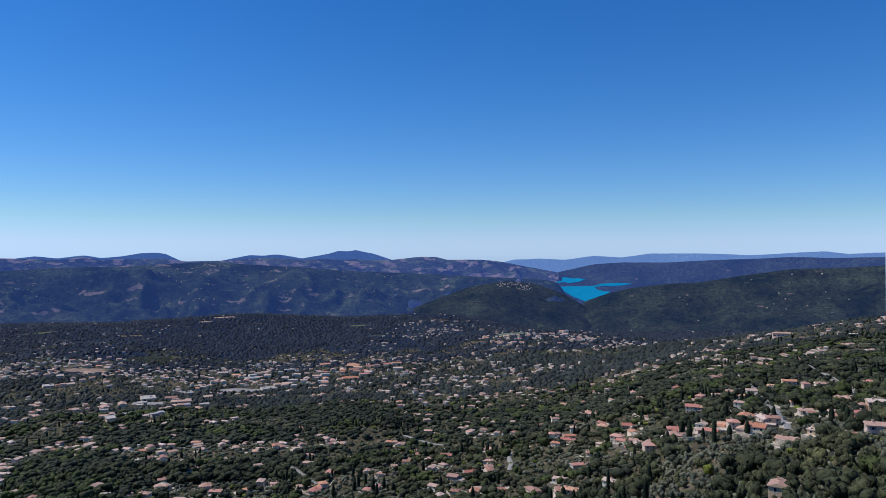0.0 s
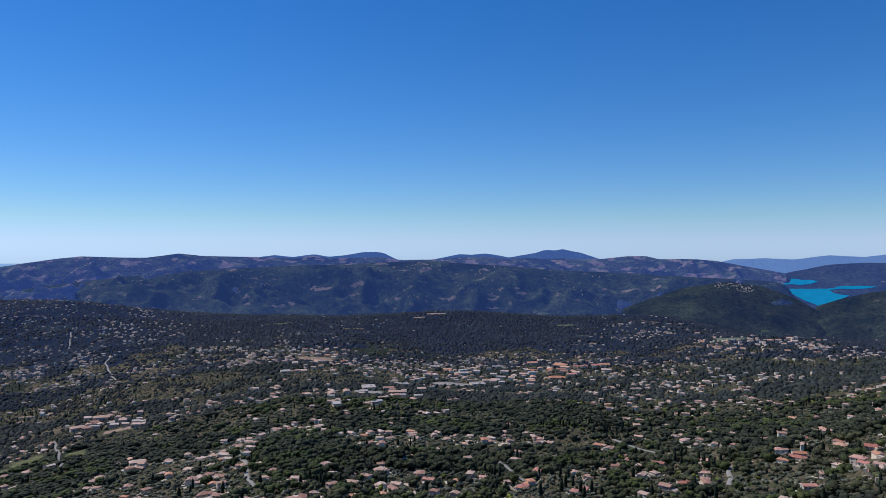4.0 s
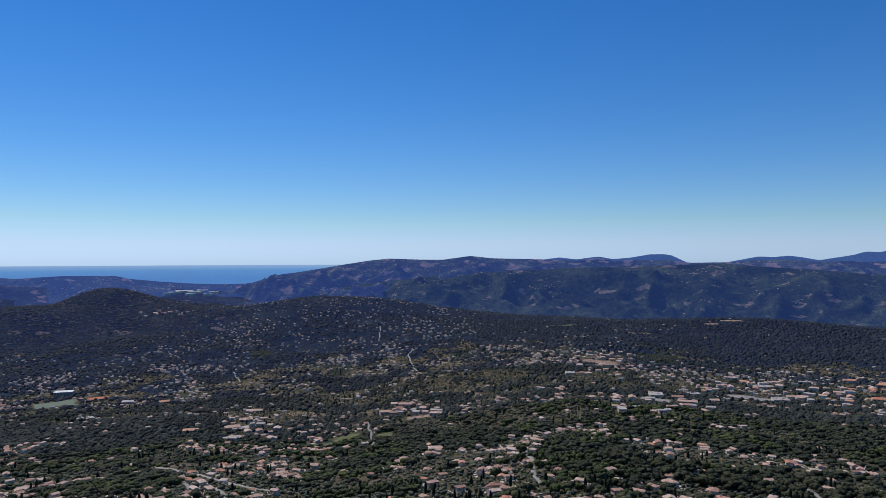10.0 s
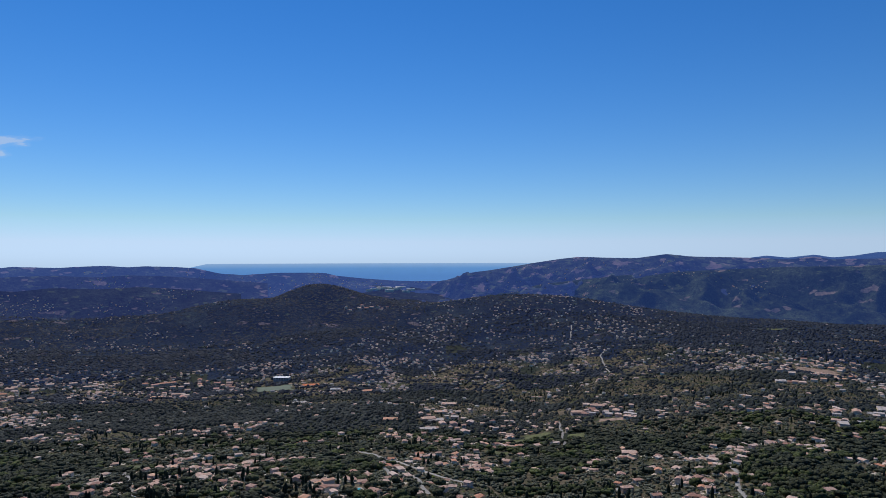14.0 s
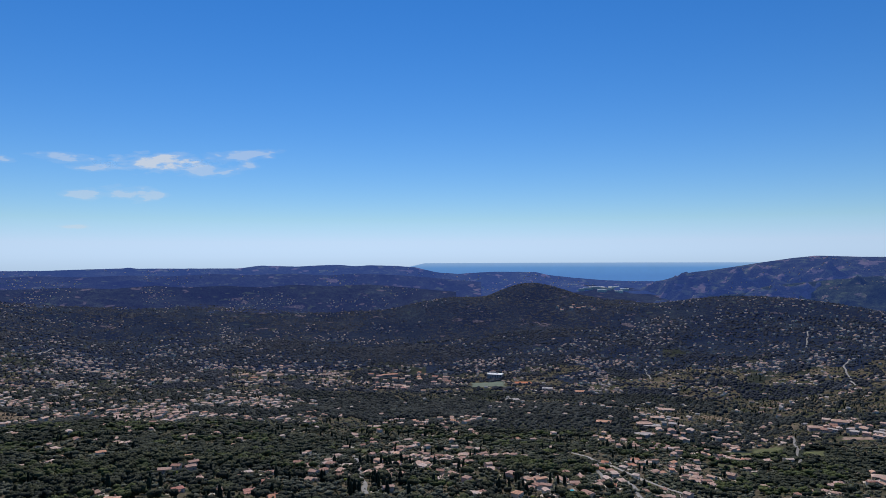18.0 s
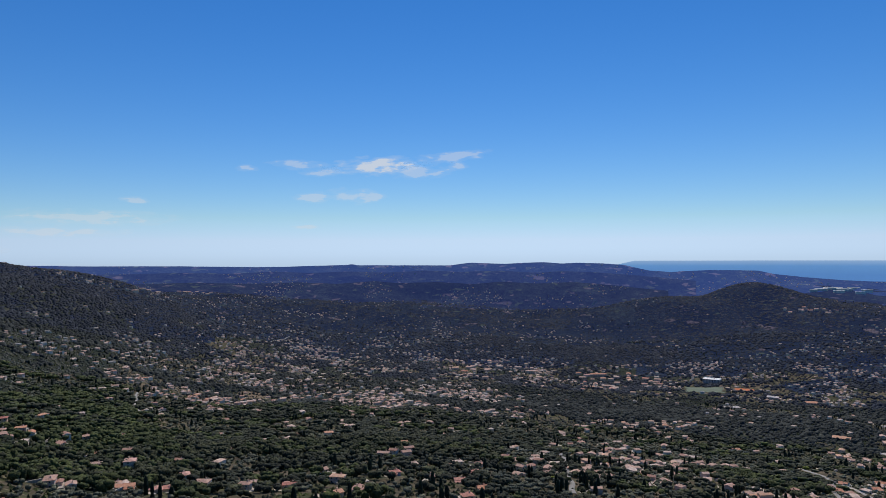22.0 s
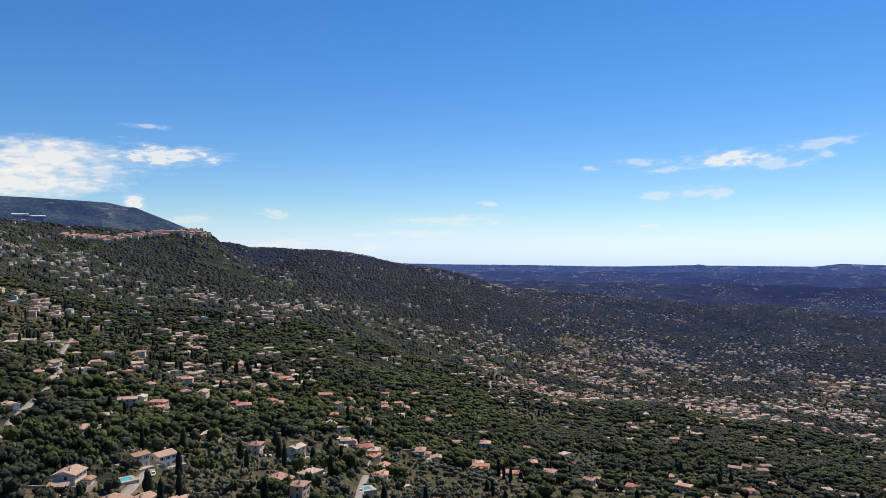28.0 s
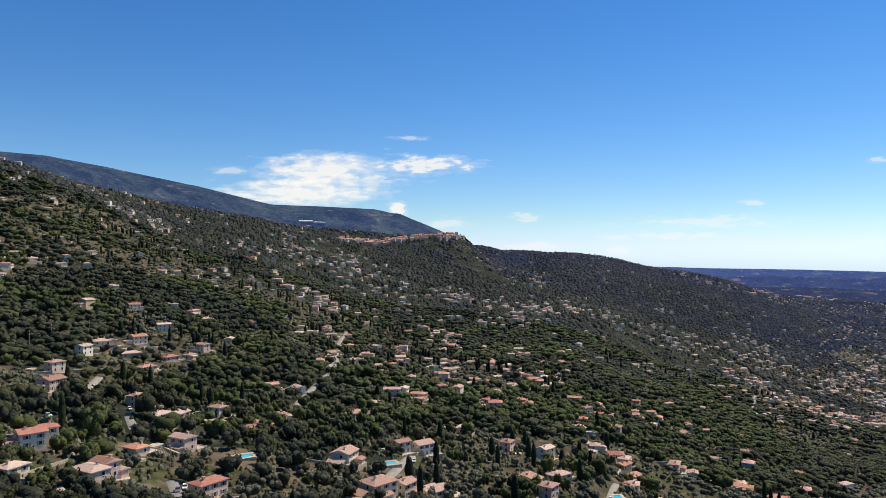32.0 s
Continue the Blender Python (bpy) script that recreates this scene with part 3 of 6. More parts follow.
LEVEL = ((3960, 4030, 4290, 4450), (-4.8, -4.2, -2.32, -1.55))     # the lake basin: distance, degrees above the eye


def lake_z(x, y, a, r):
    return EYE + r * np.tan(np.radians(np.interp(r, *LEVEL)))


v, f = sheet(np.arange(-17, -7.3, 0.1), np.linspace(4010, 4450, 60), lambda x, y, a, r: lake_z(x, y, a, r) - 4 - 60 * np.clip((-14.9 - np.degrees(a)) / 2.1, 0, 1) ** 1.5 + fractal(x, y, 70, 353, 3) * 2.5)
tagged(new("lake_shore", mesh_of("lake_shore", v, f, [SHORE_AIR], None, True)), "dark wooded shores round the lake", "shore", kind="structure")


def water_body(name, label, near, far):
    """Water between a near and a far shore line, each as (bearing, degrees above the eye)."""
    az = np.arange(near[0][0], near[-1][0] + 0.01, 0.04)
    lo, hi = np.interp(az, *zip(*near)), np.interp(az, *zip(*far))
    ragged = fractal(az * 90, az * 0 + 3, 30, 357, 3) * 0.025
    e = lo[:, None] + (hi + ragged - lo)[:, None] * np.linspace(0, 1, 12)
    r = np.interp(e, LEVEL[1], LEVEL[0])
    x, y = polar(az[:, None], r)
    v = np.stack([x, y, lake_z(x, y, None, r)], -1).reshape(-1, 3)
    tagged(new(name, mesh_of(name, v, grid_faces(len(az), 12)[:, ::-1], [LAKE], None, True)), label, "lake", kind="structure")


water_body("lake", "turquoise lake between dark wooded hills", [(-13.15, -2.93), (-12.4, -3.3), (-11.4, -3.75), (-10.3, -3.3), (-9.6, -2.9), (-9.1, -2.56)], [(-13.15, -2.90), (-12.6, -2.84), (-12.15, -2.74), (-11.9, -2.5), (-11.8, -2.46), (-10.5, -2.50), (-9.7, -2.52), (-9.1, -2.54)])
water_body("lake_bay", "thin turquoise bay of the lake", [(-14.8, -2.26), (-14.2, -2.40), (-13.4, -2.47), (-12.6, -2.46), (-12.0, -2.55), (-11.6, -2.50)], [(-14.8, -2.25), (-13.6, -2.22), (-12.5, -2.27), (-12.2, -2.40), (-11.9, -2.44), (-11.6, -2.46)])
water_body("lake_arm", "narrow turquoise arm of the lake", [(-11.3, -1.93), (-10.8, -2.13), (-10.1, -2.24), (-9.6, -2.19), (-8.7, -2.25)], [(-11.3, -1.92), (-10.7, -1.86), (-10.2, -1.89), (-9.8, -1.80), (-9.5, -1.79), (-9.45, -2.04), (-8.7, -2.23)])


# ---- where things may stand ----
CELL, HALF = 4.0, 4100
taken = np.zeros((int(2 * HALF / CELL),) * 2, np.uint8)


def take(x, y, radius, value=1):
    i, j = int((x + HALF) / CELL), int((y + HALF) / CELL)
    k = max(0, int(round(radius / CELL)))
    taken[max(0, i - k):i + k + 1, max(0, j - k):j + k + 1] = value


def free(x, y):
    i = np.clip(((x + HALF) / CELL).astype(int), 0, len(taken) - 1)
    j = np.clip(((y + HALF) / CELL).astype(int), 0, len(taken) - 1)
    return taken[i, j] == 0


# ---- houses ----
def house_shell(w, d, h, hip, over=0.5, pitch=0.32, eaves=True):
    """Walls and a roof with eaves: vertex and face arrays, with 0 for wall and 1 for roof."""
    a, b = w / 2, d / 2
    v = [(-a, -b, -3), (a, -b, -3), (a, b, -3), (-a, b, -3), (-a, -b, h), (a, -b, h), (a, b, h), (-a, b, h)]
    f = [(0, 1, 5, 4), (1, 2, 6, 5), (2, 3, 7, 6), (3, 0, 4, 7)]
    m = [0] * 4
    e, g, top = a + over, b + over, h + b * pitch
    low = h - over * pitch
    rx = e - g * 0.9 if hip else e
    k = len(v)
    v += [(-e, -g, low), (e, -g, low), (e, g, low), (-e, g, low), (-rx, 0, top), (rx, 0, top)]
    f += [(k, k + 1, k + 5, k + 4), (k + 2, k + 3, k + 4, k + 5), (k + 1, k + 2, k + 5, k + 5), (k + 3, k, k + 4, k + 4)]
    m += [1, 1] + ([1, 1] if hip else [0, 0])
    if not eaves:
        return np.array(v, float), f, m
    k = len(v)
    v += [(x, y, z - 0.25) for x, y, z in v[8:12]]
    f += [(8, 9, k + 1, k), (9, 10, k + 2, k + 1), (10, 11, k + 3, k + 2), (11, 8, k, k + 3), (k + 3, k + 2, k + 1, k)]
    m += [1] * 5
    return np.array(v, float), f, m


def scatter_far_houses(spots, rng, size=1.0):
    V, F, M, base = [], [], [], 0
    for x, y, *up in spots:
        far = math.hypot(x, y) > 1500
        big = rng.uniform() < 0.25
        w, d = rng.uniform(6.5, 12), rng.uniform(5.5, 8)
        v, f, m = house_shell(w, d, 5.2 if big or (far and rng.uniform() < 0.2) else 2.9, rng.uniform() < 0.5, eaves=not far)
        if not up and rng.uniform() < 0.5:
            wv, wf, wm = house_shell(d * 0.75, w * 0.6, 2.6, False, eaves=not far)
            wv = wv + np.array([w * rng.uniform(-0.3, 0.5), d * rng.choice((-0.5, 0.5)), -0.2])
            f = f + [tuple(i + len(v) for i in q) for q in wf]
            v, m = np.concatenate([v, wv]), m + wm
        v = v * size * (1 if up else np.interp(math.hypot(x, y), (500, 1500, 2400, 3600), (1.0, 0.95, 0.8, 0.62)))
        t = rng.uniform(0, math.pi)
        c, s = math.cos(t), math.sin(t)
        v = np.stack([v[:, 0] * c - v[:, 1] * s + x, v[:, 0] * s + v[:, 1] * c + y, v[:, 2] + (up[0] if up else float(ground_z(x, y)))], 1)
        V.append(v)
        F += [tuple(i + base for i in q) for q in f]
        wall = (0, 0, 1, 1, 2, 2)[rng.randint(0, 6)]
        tiles = (4 if rng.uniform() < 0.7 else (5 if rng.uniform() < 0.25 else 6)) if not far else rng.choice((4, 4, 6, 6, 7))
        M += [tiles if k else wall for k in m]
        base += len(v)
    V = np.concatenate(V)
    me = bpy.data.meshes.new("houses")
    me.from_pydata(V.tolist(), [], [q if q[2] != q[3] else q[:3] for q in F])
    for mt in WALL + [ROOF, ROOFS[2], ROOFS[3], FLAT]:
        me.materials.append(mt)
    me.polygons.foreach_set("material_index", M)
    return me


def pick_spots(rng, r0, r1, spacing, chance):
    n = int(2 * r1 / spacing)
    gx, gy = np.meshgrid(np.arange(-n // 2, n // 2 + 1), np.arange(-n // 2, n // 2 + 1))
    x = (gx + rng.uniform(-0.8, 0.8, gx.shape)).ravel() * spacing
    y = (gy + rng.uniform(-0.8, 0.8, gy.shape)).ravel() * spacing
    r, a = np.hypot(x, y), np.degrees(np.arctan2(-x, y))
    ok = (r > r0) & (r <= r1) & (((a > -36) & (a < 169)) | (r < 130))
    x, y = x[ok], y[ok]
    ok = rng.uniform(size=len(x)) < (chance(x, y) if callable(chance) else chance)
    return x[ok], y[ok]


rng = np.random.RandomState(5)


BUILT = [(47, 2720, 15, 975), (92, 2187, 15, 860), (66, 2273, 15, 395), (12, 1943, 22, 191), (30, 2015, 5, 186), (-6, 2273, 8, 169), (-22, 1255, 10, 438), (20, 905, 18, 298), (-5, 1430, 10, 265)]


def house_chance(x, y):
    """Houses thin out near the eye and in the distance, keep out of the woods, and gather in hamlets."""
    r, a = np.hypot(x, y), np.degrees(np.arctan2(-x, y))
    more = np.zeros_like(r)
    for b, d, wa, wr in BUILT:
        more = np.maximum(more, np.clip(1.3 - ((a - b) / wa) ** 2 - ((r - d) / wr) ** 2, 0, 1))
    open_land = np.clip(0.30 + 0.34 * more + fractal(x, y, 230, 91, 4) * 1.0, 0.05, 0.95)
    depth = np.interp(r, (520, 900, 2000, 2700, 3800), (0.3, 1.0, 0.85, 0.55, 0.38))
    clump = np.where(r > 1800, np.clip(0.55 + fractal(x, y, 85, 95, 2) * 2.2, 0.08, 1.5), 1.0)
    return np.where(in_forest(x, y), 0.012, open_land * depth * clump * np.where((a > 122) & (r > 900), 0.38, 1.0) * np.where((a > 106) & (a < 128) & (r > 900) & (r < 1900), 0.55, 1.0) * np.interp(a, (-14, 8, 24, 30), (0.45, 0.45, 0.6, 1.0)))


# ---- parts ----
def part(name, me, parent, at=(0, 0, 0), turn=0.0, label=""):
    ob = new(name, me)
    ob.parent = parent
    ob.matrix_basis = pose(*at, 0, 0, turn)
    if label:
        ob["label"] = label
    return ob


def thing(name, x, y, turn, label, category, group="", lift=0.0):
    ob = new(name)
    ob.matrix_world = pose(x, y, float(ground_z(x, y)) + lift, 0, 0, turn)
    return tagged(ob, label, category, group)


MADE = {}


def once(key, make):
    if key not in MADE:
        MADE[key] = make()
    return MADE[key]


def boxes(name, mats, *items):
    """One mesh of boxes: (x0, y0, z0, x1, y1, z1, material)."""
    v, f, m = [], [], []
    for x0, y0, z0, x1, y1, z1, k in items:
        n = len(v)
        v += [(x0, y0, z0), (x1, y0, z0), (x1, y1, z0), (x0, y1, z0), (x0, y0, z1), (x1, y0, z1), (x1, y1, z1), (x0, y1, z1)]
        f += [(n, n + 3, n + 2, n + 1), (n + 4, n + 5, n + 6, n + 7), (n, n + 1, n + 5, n + 4), (n + 1, n + 2, n + 6, n + 5), (n + 2, n + 3, n + 7, n + 6), (n + 3, n, n + 4, n + 7)]
        m += [k] * 6
    return mesh_of(name, v, f, mats, m)


def split_shell(w, d, h, hip, wall, roof):
    """The walls (with gables) and the roof of a house, as two meshes."""
    v, f, m = house_shell(w, d, h, hip)
    out = []
    for want, mat in ((0, wall), (1, roof)):
        me = bpy.data.meshes.new("wall" if not want else "roof")
        faces = [q if q[2] != q[3] else q[:3] for q, k in zip(f, m) if k == want]
        used = sorted({i for q in faces for i in q})
        at = {i: n for n, i in enumerate(used)}
        me.from_pydata([v[i].tolist() for i in used], [], [tuple(at[i] for i in q) for q in faces])
        me.materials.append(mat)
        out.append(me)
    return out


def window_mesh():
    return boxes("window", [GLASS, FRAME], (-0.5, -0.03, -0.65, 0.5, 0.02, 0.65, 0), (-0.6, -0.06, -0.75, -0.5, 0.02, 0.75, 1), (0.5, -0.06, -0.75, 0.6, 0.02, 0.75, 1), (-0.5, -0.06, 0.65, 0.5, 0.02, 0.75, 1), (-0.6, -0.12, -0.85, 0.6, 0.02, -0.75, 1))


def shutter_mesh():
    return boxes("shutter", [SHUTTER], (-0.3, -0.07, -0.75, 0.3, 0.0, 0.75, 0), (-0.24, -0.09, -0.1, 0.24, -0.07, 0.0, 0))


def door_mesh():
    return boxes("door", [SHUTTER, FRAME], (-0.55, -0.05, 0, 0.55, 0.02, 2.1, 0), (-0.65, -0.08, 0, -0.55, 0.02, 2.2, 1), (0.55, -0.08, 0, 0.65, 0.02, 2.2, 1), (-0.55, -0.08, 2.1, 0.55, 0.02, 2.2, 1))


def chimney_mesh(wall):
    return boxes("chimney", [wall, ROOF], (-0.4, -0.35, -1.2, 0.4, 0.35, 0.9, 0), (-0.5, -0.45, 0.9, 0.5, 0.45, 1.02, 1))


ROOF_WORD = ["weathered clay tile", "red clay tile", "orange clay tile", "pale tan tile"]
WALL_WORD = ["cream", "pale pink", "white", "ochre"]
HOUSES = 0


def villa(x, y, turn, w, storeys, roof, wall):
    """A detached house: walls, tiled roof, chimney, windows with shutters, a door, a terrace, and a lower wing when it is long."""
    global HOUSES
    HOUSES += 1
    dist = math.hypot(x, y)
    pick = random.Random(x * 7 + y)
    d = max(6.5, min(10, round(w * 0.62)))
    h, hip = 2.75 * storeys + 0.3, pick.random() < 0.45
    size = "two-storey" if storeys > 1 else "low"
    ob = thing("house", x, y, turn, f"{size} {WALL_WORD[wall]} house with a {ROOF_WORD[roof]} roof", "house", "houses on the slopes")
    main = w if w < 13 else round(w * 0.68)
    shift = -(w - main) / 2
    walls, tiles = once(("shell", main, d, h, hip, wall, roof), lambda: split_shell(main, d, h, hip, WALL[wall], ROOFS[roof]))
    part("wall", walls, ob, (shift, 0, 0))
    part("roof", tiles, ob, (shift, 0, 0))
    if w >= 13:
        ww, wd = w - main + 1.5, d * 0.78
        a, c = once(("wing", ww, wd, wall, roof), lambda: split_shell(wd, ww, 2.9, False, WALL[wall], ROOFS[roof]))
        part("wing_wall", a, ob, (shift + main / 2 + ww / 2 - 1, -0.6, 0), 90)
        part("wing_roof", c, ob, (shift + main / 2 + ww / 2 - 1, -0.6, 0), 90)
    if dist < 560 and pick.random() < 0.75:
        aw, ad = round(main * pick.choice((0.4, 0.5, 0.6))), pick.choice((3, 4))
        e, side = shift + pick.choice((-0.22, 0.22)) * main, pick.choice((-1, 1))
        low = once(("annex", aw, ad, wall, roof), lambda: split_shell(aw, ad, 2.4, False, WALL[wall], ROOFS[roof]))
        part("annex_wall", low[0], ob, (e, side * (d / 2 + ad / 2 - 0.2), 0))
        part("annex_roof", low[1], ob, (e, side * (d / 2 + ad / 2 - 0.2), 0))
    if dist < 1100:
        part("chimney", once(("chimney", wall), lambda: chimney_mesh(WALL[wall])), ob, (shift + main * 0.22, d * 0.12, h + d * 0.13))
    part("terrace", once(("terrace", w), lambda: boxes("terrace", [PATIO], (-w / 2 - 1, -d / 2 - 4.5, -4, w / 2 - 1, -d / 2 + 0.5, 0.12, 0), (-w / 2 - 1, -d / 2 - 4.7, -4, w / 2 - 1, -d / 2 - 4.5, 0.55, 0))), ob, (0, 0, 0), 180 * pick.randint(0, 1))
    wm, sm = once("window", window_mesh), once("shutter", shutter_mesh)
    n = max(2, min(4, int(main // 3.2)))
    for level in range(storeys):
        z = 1.6 + 2.75 * level
        for side in (-1, 1) if dist < 620 else (-1,) if dist < 900 else ():
            for k in range(n):
                px = shift + (k + 0.5) / n * main - main / 2
                if level == 0 and side < 0 and k == n // 2:
                    part("door", once("door", door_mesh), ob, (px, -d / 2, 0))
                    continue
                win = part("window", wm, ob, (px, side * d / 2, z), 0 if side < 0 else 180)
                if dist < 400:
                    part("shutter", sm, win, (-0.92, 0, 0))
                    part("shutter", sm, win, (0.92, 0, 0))
        if dist < 650:
            part("window", wm, ob, (shift - main / 2, 0.8, z), 270)
            if w < 13 or level:
                part("window", wm, ob, (shift + main / 2, 0.8, z), 90)
    c, s = math.cos(radians(turn)), math.sin(radians(turn))
    for q in np.arange(-w * 0.5, w * 0.5 + 1, 3):
        take(x + c * q, y + s * q, 2)
    r = max(1.0, dist)
    take(x - x / r * 8, y - y / r * 8, 2)
    if dist < 420:
        take(x - x / r * 13, y - y / r * 13, 1)


FAR_VILLAS = []


def villas(*rows):
    for row in rows:
        if math.hypot(row[0], row[1]) > 800:
            FAR_VILLAS.append(row[:2])
            take(row[0], row[1], 2)
        else:
            villa(*row)


def hall(x, y, turn, w, d, h, style):
    """A long public or commercial building: walls, roof, parapet or tiles, and bands of windows."""
    wall = {"white": METAL, "flat": WALL[0], "grey": WALL[0], "tan": WALL[0], "red": WALL[0], "pink": WALL[1]}[style]
    word = {"white": "with grey sheet walls and a bright white roof", "flat": "cream with a flat pale roof", "grey": "with a grey sheet roof", "tan": "cream with a flat tan roof", "red": "with a long red tile roof", "pink": "pink plastered with a tiled roof"}[style]
    h = round(h * 0.6, 1)
    ob = thing("building", x, y, turn, f"large building, {word}", "building", "large buildings in the valley")
    if style in ("red", "pink"):
        a, c = split_shell(w, d, h, True, wall, ROOFS[2] if style == "red" else ROOFS[3])
        part("wall", a, ob)
        part("roof", c, ob)
    else:
        top = FRAME if style == "white" else METAL_ROOF if style == "grey" else (FLAT if style == "flat" else ROOFS[3])
        part("wall", boxes("wall", [wall], (-w / 2, -d / 2, -4, w / 2, d / 2, h, 0)), ob)
        part("roof", boxes("roof", [top], (-w / 2 - 0.4, -d / 2 - 0.4, h + 0.004, w / 2 + 0.4, d / 2 + 0.4, h + 0.35, 0)), ob)
        part("roof_unit", boxes("roof_unit", [METAL], (w * 0.1, -1.5, h + 0.35, w * 0.1 + 4, 1.5, h + 1.7, 0), (-w * 0.3, 1, h + 0.35, -w * 0.3 + 2.5, 3, h + 1.4, 0)), ob)
    strip = once(("strip", int(w / 8)), lambda: boxes("window", [GLASS, FRAME], (-2.2, -0.05, -0.7, 2.2, 0.02, 0.7, 0), (-2.3, -0.08, -0.8, 2.3, 0.0, -0.7, 1)))
    n = max(2, int(w / 7))
    for level in range(max(1, int(h / 3.6))):
        for side in (-1, 1):
            for k in range(n):
                part("window", strip, ob, ((k + 0.5) / n * w - w / 2, side * d / 2, 2.0 + 3.4 * level), 0 if side < 0 else 180)
    c, s = math.cos(radians(turn)), math.sin(radians(turn))
    for q in np.arange(-w / 2, w / 2 + 1, 4):
        for e in np.arange(-d / 2 - 3, d / 2 + 4, 4):
            take(x + c * q - s * e, y + s * q + c * e, 2)


def halls(*rows):
    for row in rows:
        hall(*row)


def road(*points, width=4.4):
    """A narrow tarmac road laid on the slope."""
    p = []
    for (x0, y0), (x1, y1) in zip(points, points[1:]):
        n = max(2, int(math.hypot(x1 - x0, y1 - y0) / 3))
        p += [(x0 + (x1 - x0) * k / n, y0 + (y1 - y0) * k / n) for k in range(n)]
    p = np.array(p + [points[-1]], float)
    if len(p) > 24:
        p[1:-1] += 1.2 * np.stack([np.sin(p[1:-1, 1] / 13), np.cos(p[1:-1, 0] / 11)], 1)
    for _ in range(6):
        p[1:-1] = (p[:-2] + 2 * p[1:-1] + p[2:]) / 4
    t = np.gradient(p, axis=0)
    t /= np.linalg.norm(t, axis=1)[:, None] + 1e-9
    n = np.stack([-t[:, 1], t[:, 0]], 1)
    V = []
    for off, dz in ((-width / 2 - 0.5, -0.6), (-width / 2, 0.35), (0, 0.42), (width / 2, 0.35), (width / 2 + 0.5, -0.6)):
        q = p + n * off
        V.append(np.column_stack([q, ground_z(p[:, 0], p[:, 1]) + dz]))
    V = np.stack(V, 1).reshape(-1, 3)
    tagged(new("road", mesh_of("road", V, grid_faces(len(p), 5), [TARMAC], None, True)), "narrow pale tarmac road between gardens", "road", kind="structure")
    for x, y in p:
        r = math.hypot(x, y)
        for q in (2, 0, -2, -6):
            take(x + x / r * q, y + y / r * q, 1)
        for q in range(8, 34, 4):
            i, j = int((x - x / r * q + HALF) / CELL), int((y - y / r * q + HALF) / CELL)
            taken[i, j] = taken[i, j] or 2


def meadow(x, y, turn, half_w, half_d, mat):
    """An open patch without trees: grass, bare earth, courts or paving."""
    n = 14
    u, v = np.meshgrid(np.linspace(-1, 1, n), np.linspace(-1, 1, n), indexing="ij")
    c, s = math.cos(radians(turn)), math.sin(radians(turn))
    k = np.random.RandomState(int(abs(x) + abs(y)) % 9999).uniform(0.85, 1.1, (n, n))
    px, py = u * half_w * k * 1.05, v * half_d * k * 1.05
    gx, gy = x + c * px - s * py, y + s * px + c * py
    V = np.stack([gx, gy, ground_z(gx, gy) + 0.25], -1).reshape(-1, 3)
    kind = {"dry_yellow_grass": "field", "meadow_grass": "meadow", "bare_pink_earth": "bare_earth", "sports_turf": "sports_pitch", "clay_courts": "clay_court", "car_park_paving": "car_park"}[mat.name]
    tagged(new(kind, mesh_of(kind, V, grid_faces(n, n), [mat], None, True)), f"open {mat.name.replace('_', ' ')} between trees and houses", kind.replace("_", " "), kind="structure")
    for k, (a, b) in enumerate(zip(gx.ravel(), gy.ravel())):
        if mat is not DRY or k % 3:
            take(a, b, 4 if mat is not DRY else 1)


def pools(*rows):
    for x, y, turn in rows:
        ob = thing("swimming_pool", x, y, turn, "small turquoise swimming pool with a pale stone edge", "pool", "garden pools", 0.5)
        part("coping", boxes("coping", [PATIO], (-6.5, -4.2, -3, 6.5, -2.2, 0.1, 0), (-6.5, 2.2, -3, 6.5, 4.2, 0.1, 0), (-6.5, -2.2, -3, -4.6, 2.2, 0.1, 0), (4.6, -2.2, -3, 6.5, 2.2, 0.1, 0)), ob)
        part("water", boxes("water", [POOL], (-4.6, -2.2, -1.5, 4.6, 2.2, 0.0, 0)), ob, label="clear turquoise pool water")
        take(x, y, 9)
        r = math.hypot(x, y)
        take(x - x / r * 10, y - y / r * 10, 4)


# ---- roads, open ground, pools ----
road((324, 759), (283, 641), (238, 513), (220, 462), (200, 414))
road((420, 823), (359, 662), (310, 532), (279, 451))
road((-550, -705), (-480, -629), (-388, -513), (-343, -462), (-281, -401), (-247, -365))
road((-1969, 2039), (-1802, 1859))
road((-1550, 1754), (-1494, 1671), (-1301, 1490))
road((-1017, 1016), (-903, 910), (-790, 803))
road((-885, 489), (-803, 481), (-729, 472), (-655, 468), (-613, 472))
road((-803, 481), (-716, 432), (-665, 408))
road((-664, 437), (-584, 398), (-555, 383))
road((-899, 187), (-753, 163), (-569, 129))
road((-1173, -445), (-1026, -393), (-985, -370))
road((-294, -180), (-332, -200), (-347, -207))
road((-135, -390), (-152, -418))
road((-138, -344), (-130, -317))
road((-115, -248), (-109, -230))
road((-51, 946), (-25, 902), (3, 858))
road((70, 737), (60, 648))
road((-184, 818), (-121, 686))
road((-481, 757), (-422, 677), (-346, 567))
road((-1896, 1312), (-1756, 1237))
road((-176, -216), (-256, -271))
road((-2470, -488), (-2683, -458))
meadow(-1254, 1062, 49, 42, 25, DRY)
meadow(-941, 887, 46, 22, 20, GRASS)
meadow(-855, 894, 43, 14, 23, GRASS)
meadow(-817, 688, 49, 16, 13, GRASS)
meadow(-1432, -314, 102, 29, 37, DRY)
meadow(-894, 1781, 26, 43, 28, EARTH)
meadow(-1896, 787, 67, 45, 51, PITCH)
meadow(-1881, 889, 64, 22, 16, CLAY)
meadow(-723, 111, 81, 6, 11, DRY)
